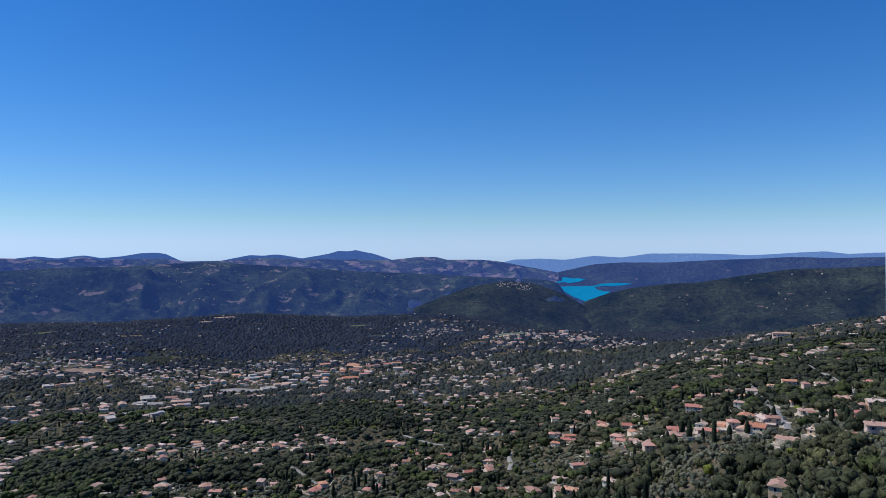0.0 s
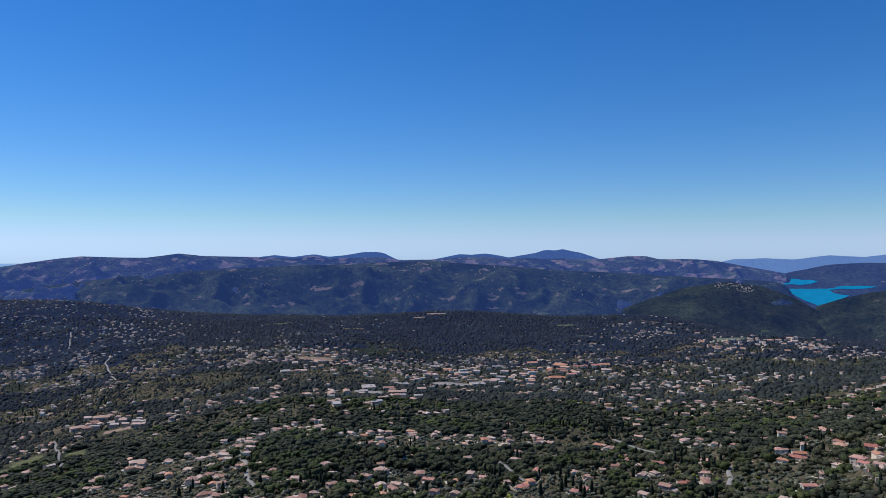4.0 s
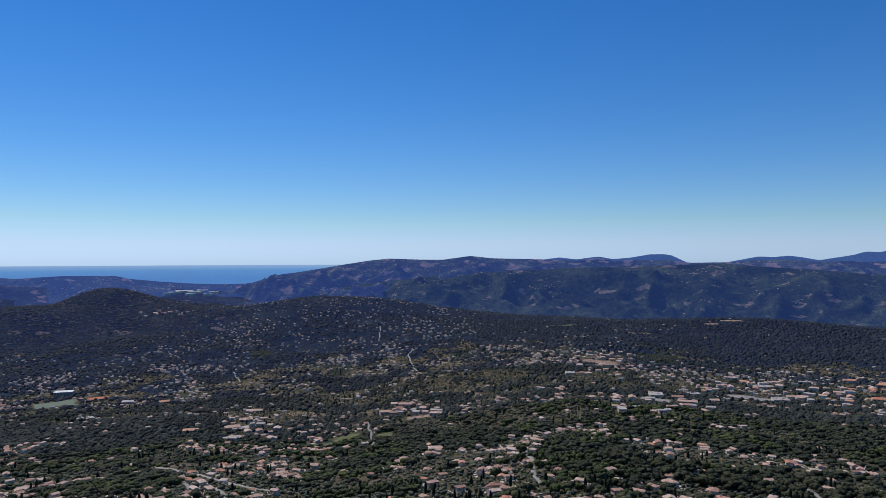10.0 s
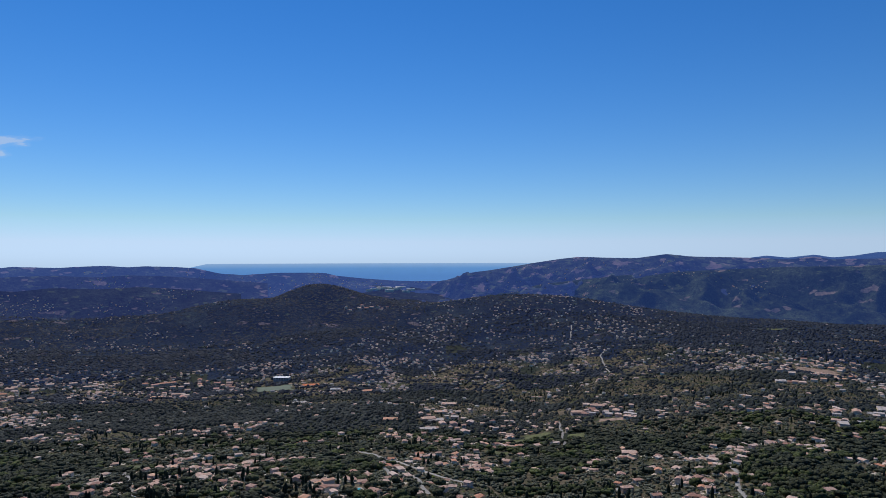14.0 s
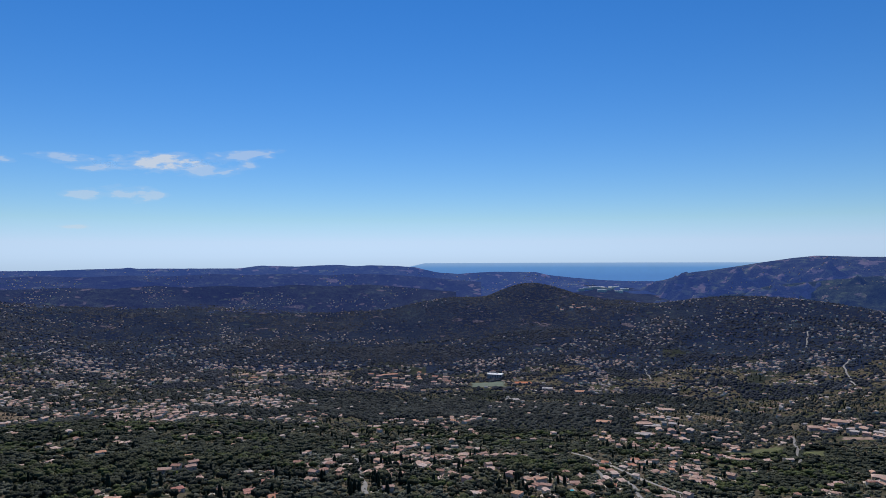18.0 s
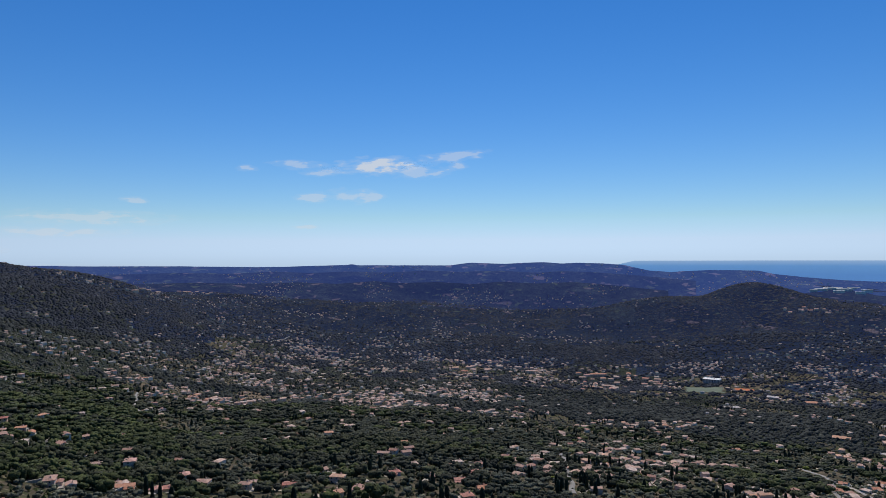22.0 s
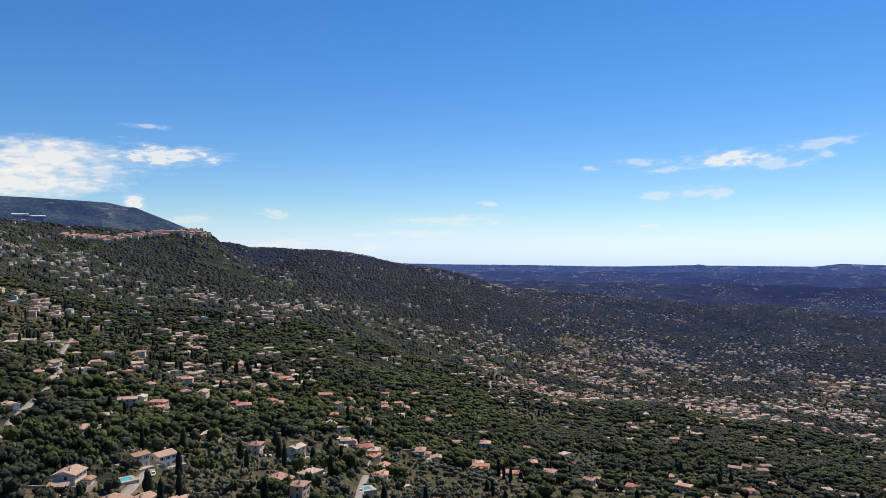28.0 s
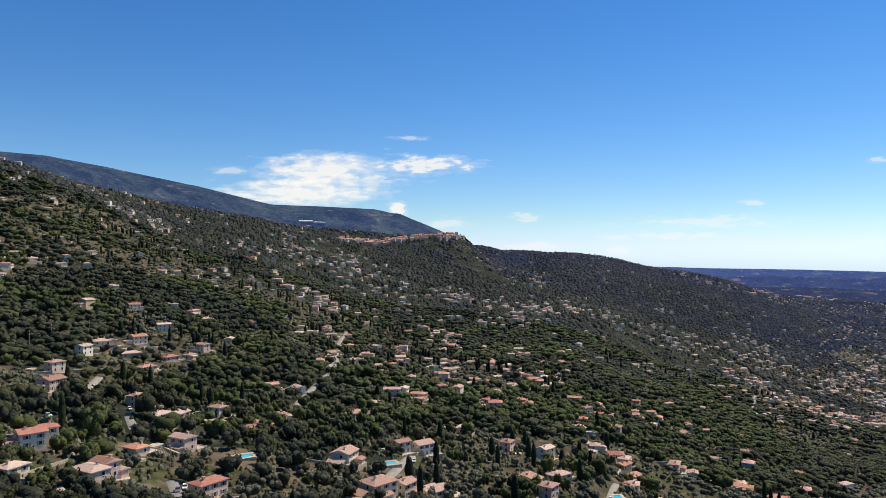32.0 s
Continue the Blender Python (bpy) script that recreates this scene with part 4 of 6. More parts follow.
meadow(223, 2343, 174, 41, 29, PITCH)
meadow(-898, 1037, 40, 24, 15, EARTH)
meadow(-379, 1028, 20, 16, 10, DRY)
meadow(-947, 829, 48, 25, 14, GRASS)
meadow(171, 482, 160, 7, 7, DRY)
meadow(-445, 1579, 15, 43, 25, PAVING)
meadow(-552, 1334, 22, 26, 20, PAVING)
meadow(-457, 1589, 16, 19, 18, PAVING)
meadow(-2007, 3500, 29, 37, 19, GRASS)
meadow(-948, 211, 77, 25, 10, GRASS)
pools((-155, -269, 169), (-221, -253, 158), (305, 598, 172), (278, 513, 171), (-517, -39, 114), (-476, -27, 113), (-597, 329, 81), (-488, 577, 60), (-314, -189, 141))

# ---- houses that can be told apart ----
villas((190, 313, 160, 9, 2, 0, 1), (260, 433, 160, 14, 2, 0, 3), (224, 380, 150, 9, 2, 1, 1), (182, 320, 170, 8, 1, 0, 0), (277, 490, 170, 14, 1, 0, 3), (316, 595, 170, 12, 2, 0, 0), (193, 369, 132, 8, 1, 0, 3), (232, 458, 170, 8, 1, 0, 0), (254, 515, 170, 8, 1, 2, 1), (178, 371, 132, 9, 1, 0, 3), (304, 645, 132, 14, 1, 0, 0), (124, 264, 55, 8, 2, 0, 3), (202, 438, 160, 8, 2, 0, 3))
villas((184, 426, 142, 16, 2, 2, 0), (210, 499, 55, 12, 1, 2, 1), (232, 560, 150, 8, 2, 0, 2), (274, 681, 160, 9, 1, 0, 1), (305, 802, 132, 8, 1, 0, 0), (218, 609, 170, 8, 1, 2, 0), (300, 838, 170, 10, 1, 0, 0), (307, 949, 150, 14, 2, 0, 0), (201, 716, 170, 8, 1, 0, 0), (153, 571, 150, 8, 1, 0, 0), (272, 1036, 150, 9, 2, 0, 0), (143, 546, 160, 8, 1, 1, 3), (212, 821, 160, 11, 1, 0, 3))
villas((153, 643, 150, 8, 1, 2, 0), (108, 457, 142, 11, 1, 0, 2), (224, 950, 132, 10, 1, 1, 1), (202, 1027, 142, 14, 1, 0, 1), (85, 480, 150, 11, 2, 2, 1), (180, 1070, 150, 12, 1, 0, 0), (114, 723, 150, 10, 1, 2, 0), (146, 928, 55, 14, 2, 0, 0), (120, 876, 170, 10, 1, 0, 1), (159, 1317, 138, 14, 1, 0, 1), (154, 1421, 173, 12, 1, 0, 0), (85, 852, 142, 11, 2, 0, 0), (68, 962, 160, 12, 1, 1, 0))
villas((52, 911, 55, 12, 1, 0, 3), (59, 1203, 170, 12, 2, 0, 0), (35, 921, 142, 10, 1, 0, 1), (33, 994, 170, 11, 1, 2, 3), (10, 613, 160, 8, 1, 0, 1), (0, 725, 132, 8, 1, 0, 0), (-106, 791, 7, 9, 2, 0, 2), (-125, 892, 18, 14, 1, 2, 0), (-141, 895, 154, 11, 2, 0, 0), (-113, 715, 84, 11, 2, 1, 0), (-211, 1242, 29, 14, 2, 0, 1), (-155, 833, 40, 11, 1, 3, 3), (-149, 786, 170, 10, 1, 3, 0))
villas((-134, 675, 31, 9, 1, 0, 0), (-177, 868, 41, 11, 2, 0, 1), (-194, 931, 11, 11, 1, 2, 3), (-160, 679, 173, 8, 1, 0, 1), (-177, 694, 89, 10, 2, 0, 3), (-225, 854, 174, 11, 2, 0, 1), (-209, 658, 177, 11, 1, 1, 0), (-262, 748, 9, 10, 1, 1, 0), (-393, 1065, 30, 8, 1, 0, 2), (-420, 1099, 165, 11, 2, 0, 0), (-208, 533, 21, 8, 1, 0, 0), (-273, 694, 31, 8, 1, 0, 3), (-259, 620, 167, 10, 2, 0, 1))
villas((-275, 623, 98, 9, 1, 0, 0), (-464, 1035, 4, 14, 2, 0, 0), (-234, 494, 45, 8, 1, 2, 0), (-266, 530, 16, 8, 1, 0, 0), (-543, 1071, 6, 14, 1, 2, 0), (-469, 891, 47, 12, 2, 0, 0), (-248, 472, 27, 8, 1, 0, 0), (-268, 503, 8, 8, 1, 0, 1), (-310, 565, 48, 8, 1, 0, 0), (-651, 1051, 11, 14, 1, 0, 0), (-792, 1264, 42, 11, 1, 0, 1), (-475, 731, 53, 14, 2, 0, 3), (-330, 502, 43, 8, 1, 0, 0))
villas((-394, 590, 43, 8, 2, 0, 0), (-873, 1298, 178, 14, 1, 0, 0), (-425, 625, 64, 8, 1, 0, 0), (-381, 547, 44, 9, 2, 0, 3), (-654, 912, 0, 14, 1, 0, 0), (-451, 624, 110, 14, 2, 0, 0), (-514, 670, 2, 8, 1, 0, 0), (-419, 543, 67, 9, 2, 0, 0), (-492, 607, 69, 9, 2, 0, 3), (-644, 782, 19, 14, 1, 0, 1), (-474, 568, 69, 12, 2, 0, 3), (-814, 806, 10, 11, 1, 0, 2), (-1013, 952, 11, 12, 2, 0, 1))
villas((-1092, 1001, 37, 14, 1, 0, 3), (-761, 696, 67, 14, 1, 0, 0), (-976, 855, 48, 14, 1, 0, 0), (-1122, 971, 124, 13, 1, 0, 3), (-700, 575, 60, 14, 2, 3, 3), (-993, 782, 71, 14, 1, 0, 0), (-592, 459, 17, 8, 2, 0, 1), (-726, 559, 32, 14, 1, 0, 3), (-775, 594, 72, 14, 1, 0, 0), (-860, 643, 128, 14, 1, 0, 1), (-619, 449, 53, 8, 1, 0, 1), (-603, 419, 45, 8, 1, 0, 1), (-751, 515, 55, 10, 1, 0, 0))
villas((-781, 535, 20, 8, 2, 0, 0), (-686, 462, 86, 8, 1, 2, 0), (-890, 524, 49, 10, 2, 0, 1), (-1450, 797, 51, 11, 1, 2, 0), (-640, 348, 71, 8, 1, 0, 2), (-909, 485, 26, 8, 1, 0, 0), (-1424, 704, 138, 14, 2, 0, 0), (-1353, 652, 54, 14, 1, 0, 0), (-1071, 483, 65, 8, 1, 1, 1), (-850, 378, 141, 8, 1, 0, 3), (-871, 327, 34, 12, 1, 0, 1), (-817, 305, 49, 11, 1, 0, 3), (-911, 318, 60, 11, 1, 1, 3))
villas((-793, 272, 80, 12, 1, 2, 0), (-1140, 356, 37, 14, 2, 0, 0), (-883, 239, 84, 8, 1, 2, 3), (-1199, 295, 66, 14, 1, 0, 0), (-1047, 250, 66, 14, 2, 0, 3), (-861, 202, 66, 13, 1, 2, 1), (-866, 203, 41, 14, 1, 2, 1), (-1608, 331, 68, 9, 1, 0, 1), (-978, 192, 58, 14, 2, 0, 0), (-680, 130, 109, 8, 1, 0, 3), (-858, 159, 59, 14, 2, 0, 1), (-780, 133, 110, 12, 1, 0, 1), (-1257, 194, 46, 14, 1, 0, 2))
villas((-685, 104, 46, 8, 2, 0, 0), (-882, 127, 71, 8, 1, 0, 0), (-876, 121, 102, 11, 2, 0, 1), (-748, 97, 72, 8, 2, 0, 3), (-529, 51, 104, 8, 1, 2, 0), (-796, 75, 84, 8, 1, 2, 3), (-693, 64, 74, 8, 1, 0, 0), (-625, 54, 104, 8, 1, 1, 3), (-486, 37, 105, 8, 1, 1, 0), (-553, 36, 96, 8, 1, 1, 0), (-668, 42, 106, 8, 2, 0, 3), (-1028, 55, 106, 8, 2, 0, 2), (-798, 22, 68, 8, 1, 0, 3))
villas((-548, 12, 98, 8, 1, 0, 0), (-639, 0, 100, 8, 1, 0, 1), (-734, -5, 110, 11, 2, 0, 0), (-1022, -19, 81, 14, 1, 0, 0), (-553, -14, 111, 8, 1, 1, 0), (-709, -19, 71, 8, 2, 0, 0), (-682, -28, 82, 11, 2, 0, 1), (-465, -36, 169, 11, 1, 0, 0), (-507, -53, 76, 10, 2, 2, 1), (-451, -49, 126, 9, 1, 2, 0), (-567, -73, 127, 11, 1, 0, 3), (-1140, -174, 173, 10, 2, 0, 3), (-1209, -200, 119, 14, 1, 0, 1))
villas((-498, -85, 89, 9, 1, 1, 1), (-840, -172, 121, 8, 1, 0, 0), (-1169, -247, 131, 8, 1, 0, 2), (-1177, -257, 92, 14, 2, 0, 1), (-504, -117, 83, 8, 2, 0, 0), (-754, -191, 84, 8, 1, 0, 3), (-916, -243, 94, 11, 2, 0, 1), (-523, -158, 136, 12, 1, 2, 3), (-656, -211, 72, 8, 1, 0, 0), (-511, -172, 18, 8, 1, 1, 0), (-989, -342, 10, 8, 1, 0, 0), (-498, -175, 18, 8, 1, 1, 3), (-1052, -380, 109, 10, 1, 0, 0))
villas((-664, -260, 105, 8, 2, 0, 0), (-509, -206, 105, 14, 1, 0, 0), (-1167, -476, 112, 14, 1, 0, 1), (-1030, -431, 77, 10, 1, 0, 0), (-642, -277, 26, 8, 1, 2, 0), (-860, -392, 105, 8, 1, 0, 0), (-492, -230, 26, 8, 1, 0, 2), (-1585, -765, 10, 13, 2, 0, 0), (-482, -239, 18, 12, 2, 0, 1), (-791, -400, 0, 8, 1, 0, 1), (-574, -291, 18, 8, 1, 0, 0), (-1585, -837, 12, 12, 1, 0, 0), (-629, -334, 10, 8, 1, 0, 0))
villas((-1067, -570, 108, 10, 1, 0, 3), (-387, -218, 10, 9, 1, 1, 0), (-365, -206, 26, 8, 1, 1, 0), (-407, -236, 18, 9, 2, 0, 0), (-401, -233, 0, 10, 1, 2, 3), (-1310, -781, 150, 14, 2, 0, 0), (-1418, -848, 120, 12, 2, 0, 0), (-564, -339, 10, 8, 1, 0, 2), (-1130, -698, 101, 14, 1, 0, 0), (-1307, -832, 102, 12, 2, 0, 1), (-519, -337, 172, 10, 2, 0, 0), (-803, -526, 172, 10, 1, 0, 3), (-936, -621, 133, 8, 1, 0, 1))
villas((-1273, -851, 133, 10, 2, 0, 2), (-864, -590, 10, 8, 2, 0, 0), (-1236, -849, 154, 8, 1, 0, 0), (-655, -452, 172, 8, 2, 0, 2), (-300, -211, 172, 11, 1, 0, 0), (-268, -194, 10, 8, 2, 0, 1), (-688, -503, 26, 10, 2, 0, 3), (-334, -244, 0, 9, 2, 0, 0), (-555, -407, 172, 13, 2, 0, 0), (-1190, -872, 126, 14, 2, 0, 1), (-1270, -968, 127, 8, 1, 0, 1), (-465, -356, 0, 11, 1, 0, 1), (-279, -215, 18, 8, 1, 0, 3))
villas((-735, -568, 26, 8, 2, 0, 2), (-732, -577, 26, 8, 2, 0, 2), (-575, -454, 26, 8, 1, 0, 1), (-324, -264, 18, 8, 2, 0, 1), (-767, -626, 0, 11, 1, 0, 0), (-1083, -894, 109, 9, 1, 0, 0), (-1214, -1005, 149, 9, 2, 0, 0), (-1175, -979, 24, 10, 2, 0, 0), (-544, -457, 172, 9, 1, 0, 0), (-622, -528, 105, 8, 2, 0, 3), (-437, -375, 0, 10, 1, 1, 3), (-1037, -895, 25, 10, 1, 0, 0), (-418, -374, 105, 8, 1, 0, 0))
villas((-333, -308, 26, 11, 1, 0, 0), (-436, -413, 26, 8, 1, 0, 3), (-213, -213, 0, 12, 1, 0, 1), (-266, -273, 172, 14, 2, 0, 2), (-199, -216, 10, 8, 2, 0, 0), (-249, -273, 172, 8, 2, 0, 0), (-183, -217, 0, 17, 2, 0, 0), (-274, -342, 18, 11, 1, 0, 1), (-198, -256, 26, 14, 2, 0, 0), (-266, -398, 26, 8, 1, 0, 3), (-213, -332, 172, 10, 1, 0, 0), (-187, -312, 26, 13, 1, 0, 3), (-183, -340, 105, 8, 2, 0, 2))
villas((-171, -321, 172, 8, 1, 0, 0), (-329, -631, 172, 14, 2, 0, 0), (-120, -230, 10, 11, 2, 1, 1), (-261, -509, 105, 8, 2, 0, 1), (-238, -484, 26, 8, 1, 0, 0), (-138, -286, 105, 9, 2, 0, 1), (-163, -342, 26, 8, 1, 0, 1), (-219, -474, 10, 10, 1, 1, 1), (-264, -584, 172, 11, 2, 0, 2), (-146, -327, 26, 10, 2, 0, 1), (-170, -389, 10, 9, 1, 0, 1), (-189, -442, 18, 11, 1, 1, 0), (-402, -961, 26, 8, 1, 0, 1))
villas((-151, -364, 26, 8, 2, 0, 0), (-117, -282, 105, 8, 1, 2, 0), (-271, -656, 172, 14, 2, 0, 0), (-211, -512, 0, 14, 2, 2, 0), (-191, -471, 172, 12, 1, 0, 3), (-94, -252, 105, 8, 2, 0, 1), (-185, -499, 172, 14, 1, 0, 3), (-86, -243, 105, 11, 2, 0, 1), (-305, -862, 10, 14, 2, 0, 2), (-161, -467, 26, 8, 2, 0, 2), (-216, -626, 26, 14, 2, 0, 3), (-256, -796, 172, 14, 2, 0, 2), (-131, -423, 18, 8, 2, 0, 0))
villas((-115, -383, 26, 15, 2, 0, 1), (-89, -299, 172, 9, 2, 1, 2), (-215, -765, 10, 14, 1, 0, 2), (-80, -291, 0, 13, 2, 1, 2), (-67, -257, 26, 8, 1, 0, 0), (-181, -719, 0, 8, 2, 0, 0))

# ---- halls, shops, schools ----
halls((-574, 1390, 28, 27, 35, 8, "flat"), (-532, 1482, 33, 25, 25, 7, "flat"), (-394, 1611, 27, 32, 30, 7, "flat"), (-472, 1761, 29, 33, 22, 7, "flat"), (-240, 1905, 175, 35, 28, 8, "red"), (-224, 1723, 13, 40, 20, 7, "red"), (-406, 1885, 18, 27, 15, 7, "flat"), (-561, 1822, 5, 27, 16, 7, "tan"), (-849, 1536, 34, 22, 25, 7, "flat"), (-2020, 861, 54, 46, 30, 18, "white"), (-1750, 900, 57, 27, 22, 8, "grey"), (-1679, 961, 74, 29, 18, 7, "red"))
halls((-1203, 739, 53, 28, 16, 6, "red"), (-1632, 742, 79, 34, 20, 4, "flat"), (-1029, 1082, 57, 26, 16, 10, "pink"), (-1038, 1152, 37, 31, 16, 11, "pink"), (-872, 1055, 27, 22, 16, 8, "tan"), (-645, 779, 45, 20, 13, 6, "pink"), (-2246, 377, 75, 39, 14, 14, "tan"), (-2031, 557, 69, 25, 13, 12, "pink"), (-2262, 594, 89, 53, 14, 8, "red"), (-1996, 496, 71, 31, 13, 7, "red"), (-1341, 983, 48, 35, 15, 7, "pink"), (-1172, 809, 69, 28, 18, 7, "pink"))
halls((-1082, 746, 69, 29, 18, 6, "flat"), (656, 1381, 160, 36, 14, 11, "pink"), (665, 1528, 170, 18, 10, 8, "tan"), (-1159, 817, 60, 31, 20, 6, "flat"), (-1253, 897, 60, 27, 16, 7, "tan"))


# ---- town quarters: blocks packed along the streets ----
def seen(bearing, down):
    """The first place on the ground, going out along a bearing, that lies so many degrees under the eye."""
    r = np.arange(250, 3900, 5.0)
    x, y = polar(bearing, r)
    level = np.degrees(np.arctan2(ground_z(x, y) - EYE, r))
    k = int(np.argmax(level > -down)) if level.max() > -down else int(np.argmax(level))
    return float(x[k]), float(y[k])


def block(x, y, turn, w, d, h, roof, wall):
    """A block of flats or a shop in the town: walls, a tiled or flat roof, a row of windows on each long side."""
    word = ("a clay tile roof", "a red tile roof", "an orange tile roof", "a pale tan roof", "a flat gravel roof", "a grey sheet roof")[roof]
    ob = thing("town_building", x, y, turn, f"{WALL_WORD[wall]} town building with {word}", "building", "buildings of the town")
    if roof < 4:
        a, c = once(("block", w, d, h, roof, wall), lambda: split_shell(w, d, h, False, WALL[wall], ROOFS[roof]))
    else:
        top = FLAT if roof == 4 else METAL_ROOF
        a, c = once(("block", w, d, h, roof, wall), lambda: (boxes("wall", [WALL[wall]], (-w / 2, -d / 2, -4, w / 2, d / 2, h, 0)), boxes("roof", [top], (-w / 2 - 0.4, -d / 2 - 0.4, h + 0.004, w / 2 + 0.4, d / 2 + 0.4, h + 0.4, 0))))
    part("wall", a, ob)
    part("roof", c, ob)
    for side in (-1, 1) if math.hypot(x, y) < 1500 else ():
        part("window", once(("row", w), lambda: boxes("window", [GLASS], *[(q - 0.7, -0.06, -0.7, q + 0.7, 0.02, 0.7, 0) for q in np.arange(-w / 2 + 2, w / 2 - 1, 3.2)])), ob, (0, side * d / 2, h - 1.9), 0 if side < 0 else 180)
    c, s = math.cos(radians(turn)), math.sin(radians(turn))
    for q in np.arange(-w / 2 - 2, w / 2 + 3, 4):
        for e in np.arange(-d / 2 - 2, d / 2 + 3, 4):
            take(x + c * q - s * e, y + s * q + c * e, 1)
    r = math.hypot(x, y)
    for q in (12, 18, 24):
        take(x - x / r * q, y - y / r * q, 2, 2)


def quarter(bearings, downs, n, sizes, roofs, walls, seed, lean=0.0):
    """A part of the town between two bearings and two angles under the eye. lean: degrees by which it climbs from the first bearing to the second."""
    rng, made = np.random.RandomState(seed), 0
    for _ in range(n * 3):
        f = rng.uniform()
        b = bearings[0] + (bearings[1] - bearings[0]) * f
        x, y = seen(b, rng.uniform(*downs) + lean * f)
        if made == n or not free(np.array([x]), np.array([y]))[0]:
            continue
        w = int(rng.choice(sizes))
        block(x, y, float(b + rng.choice((0, 0, 90)) + rng.normal() * 9), w, 9 if w < 14 else 13, float(rng.choice((3.3, 6.1, 6.1))), int(rng.choice(roofs)), int(rng.choice(walls)))
        made += 1


quarter((18.0, 25.5), (10.7, 11.9), 32, (10, 12, 16, 22), (4, 3, 5, 0, 3), (0, 1, 2), 61)
quarter((9.0, 19.0), (9.2, 10.5), 42, (10, 12, 16, 22), (0, 2, 3, 4, 3), (0, 1, 2), 62)
quarter((3.5, 9.5), (8.7, 9.5), 18, (14, 18, 24), (1, 1, 2, 0), (0, 1), 63)
quarter((24.0, 29.2), (7.4, 9.2), 32, (10, 12, 14), (0, 2, 3), (0, 1, 1), 64)
quarter((-12.2, -3.0), (6.0, 7.2), 40, (10, 12, 14, 16), (0, 0, 2, 3), (0, 1, 1, 2), 65)
quarter((105.5, 111.5), (2.5, 3.1), 14, (14, 18, 24), (1, 0, 3), (1, 1, 0), 72)
quarter((-2.6, 2.0), (5.3, 6.2), 12, (10, 12), (0, 3), (0, 1, 2), 66)
quarter((39.0, 43.0), (11.6, 12.5), 22, (8, 10, 12, 14), (3, 4, 0), (1, 1, 0), 67)
quarter((52.0, 56.0), (12.3, 14.2), 18, (8, 10, 12, 16), (0, 4, 0, 3), (0, 1), 68)
quarter((58.0, 62.0), (3.9, 4.4), 14, (12, 14, 18), (1, 0, 2), (0, 1), 69)
quarter((70.5, 77.0), (9.4, 10.9), 28, (10, 12, 16, 20), (1, 0, 2, 3), (0, 1, 1), 70)
quarter((79.0, 87.0), (8.6, 10.0), 28, (10, 12, 16, 20), (0, 0, 2, 3), (0, 1, 1), 71)


for b, down, wide, deep, mat in ((17.0, 4.75, 36, 14, EARTH), (18.4, 5.05, 24, 10, EARTH), (28.6, 4.6, 40, 22, GRASS), (29.5, 5.4, 46, 16, GRASS), (23.6, 5.9, 34, 16, DRY), (26.0, 8.3, 26, 10, EARTH), (0.4, 5.2, 40, 14, DRY), (6.8, 5.6, 30, 10, GRASS)):
    meadow(*(round(q) for q in seen(b, down)), round(b), wide, deep, mat)


# ---- villas strewn over the near slopes ----
pick = random.Random(77)
for b0, b1, d0, d1, n in ((-31, -8, 9.0, 16.0, 34), (-12, 14, 12.0, 19.0, 34), (104, 124, 9.5, 18.0, 26), (120, 150, 4.0, 12.0, 34)):
    made = 0
    for _ in range(n * 4):
        b = pick.uniform(b0, b1)
        x, y = seen(b, pick.uniform(d0, d1))
        if made == n or not 470 < math.hypot(x, y) < 1000 or not free(np.array([x]), np.array([y]))[0]:
            continue
        villa(round(x), round(y), float(round(b + pick.choice((0, 0, 90)) + pick.uniform(-25, 25))), pick.choice((8, 9, 10, 12, 14)), pick.choice((1, 1, 2)), pick.choice((0, 0, 1, 1, 2)), pick.choice((0, 0, 1, 2, 3)))
        made += 1


# ---- cars, poles, walls, hedges ----
def car_meshes(paint):
    """A small hatchback: rounded body with bonnet, glazed cabin."""
    v, f = [], []
    for x, lo, hi, half in ((-2.05, 0.45, 0.85, 0.72), (-1.7, 0.25, 0.95, 0.84), (-0.6, 0.25, 0.98, 0.87), (1.0, 0.25, 0.92, 0.87), (1.8, 0.28, 0.78, 0.82), (2.1, 0.42, 0.62, 0.68)):
        v += [(x, -half, lo), (x, half, lo), (x, half * 0.96, hi), (x, -half * 0.96, hi)]
    for k in range(5):
        for q in range(4):
            f.append((4 * k + q, 4 * k + (q + 1) % 4, 4 * k + 4 + (q + 1) % 4, 4 * k + 4 + q))
    f += [(3, 2, 1, 0), (20, 21, 22, 23)]
    body = mesh_of("body", v, f, [paint])
    v = [(-1.75, -0.76, 0.94), (1.05, -0.78, 0.92), (1.05, 0.78, 0.92), (-1.75, 0.76, 0.94), (-1.35, -0.62, 1.42), (0.3, -0.62, 1.44), (0.3, 0.62, 1.44), (-1.35, 0.62, 1.42)]
    cabin = mesh_of("cabin", v, [(0, 1, 5, 4), (1, 2, 6, 5), (2, 3, 7, 6), (3, 0, 4, 7)], [GLASS])
    roof = boxes("car_roof", [paint], (-1.38, -0.63, 1.42, 0.33, 0.63, 1.47, 0))
    return body, cabin, roof


def wheel_mesh():
    v, f = [], []
    for y in (-0.1, 0.1):
        v += [(math.cos(k * 0.6283) * 0.31, y, math.sin(k * 0.6283) * 0.31) for k in range(10)]
    f = [(k, (k + 1) % 10, 10 + (k + 1) % 10, 10 + k) for k in range(10)] + [tuple(range(10))[::-1], tuple(range(10, 20))]
    me = bpy.data.meshes.new("wheel")
    me.from_pydata(v, [], f)
    me.materials.append(RUBBER)
    return me


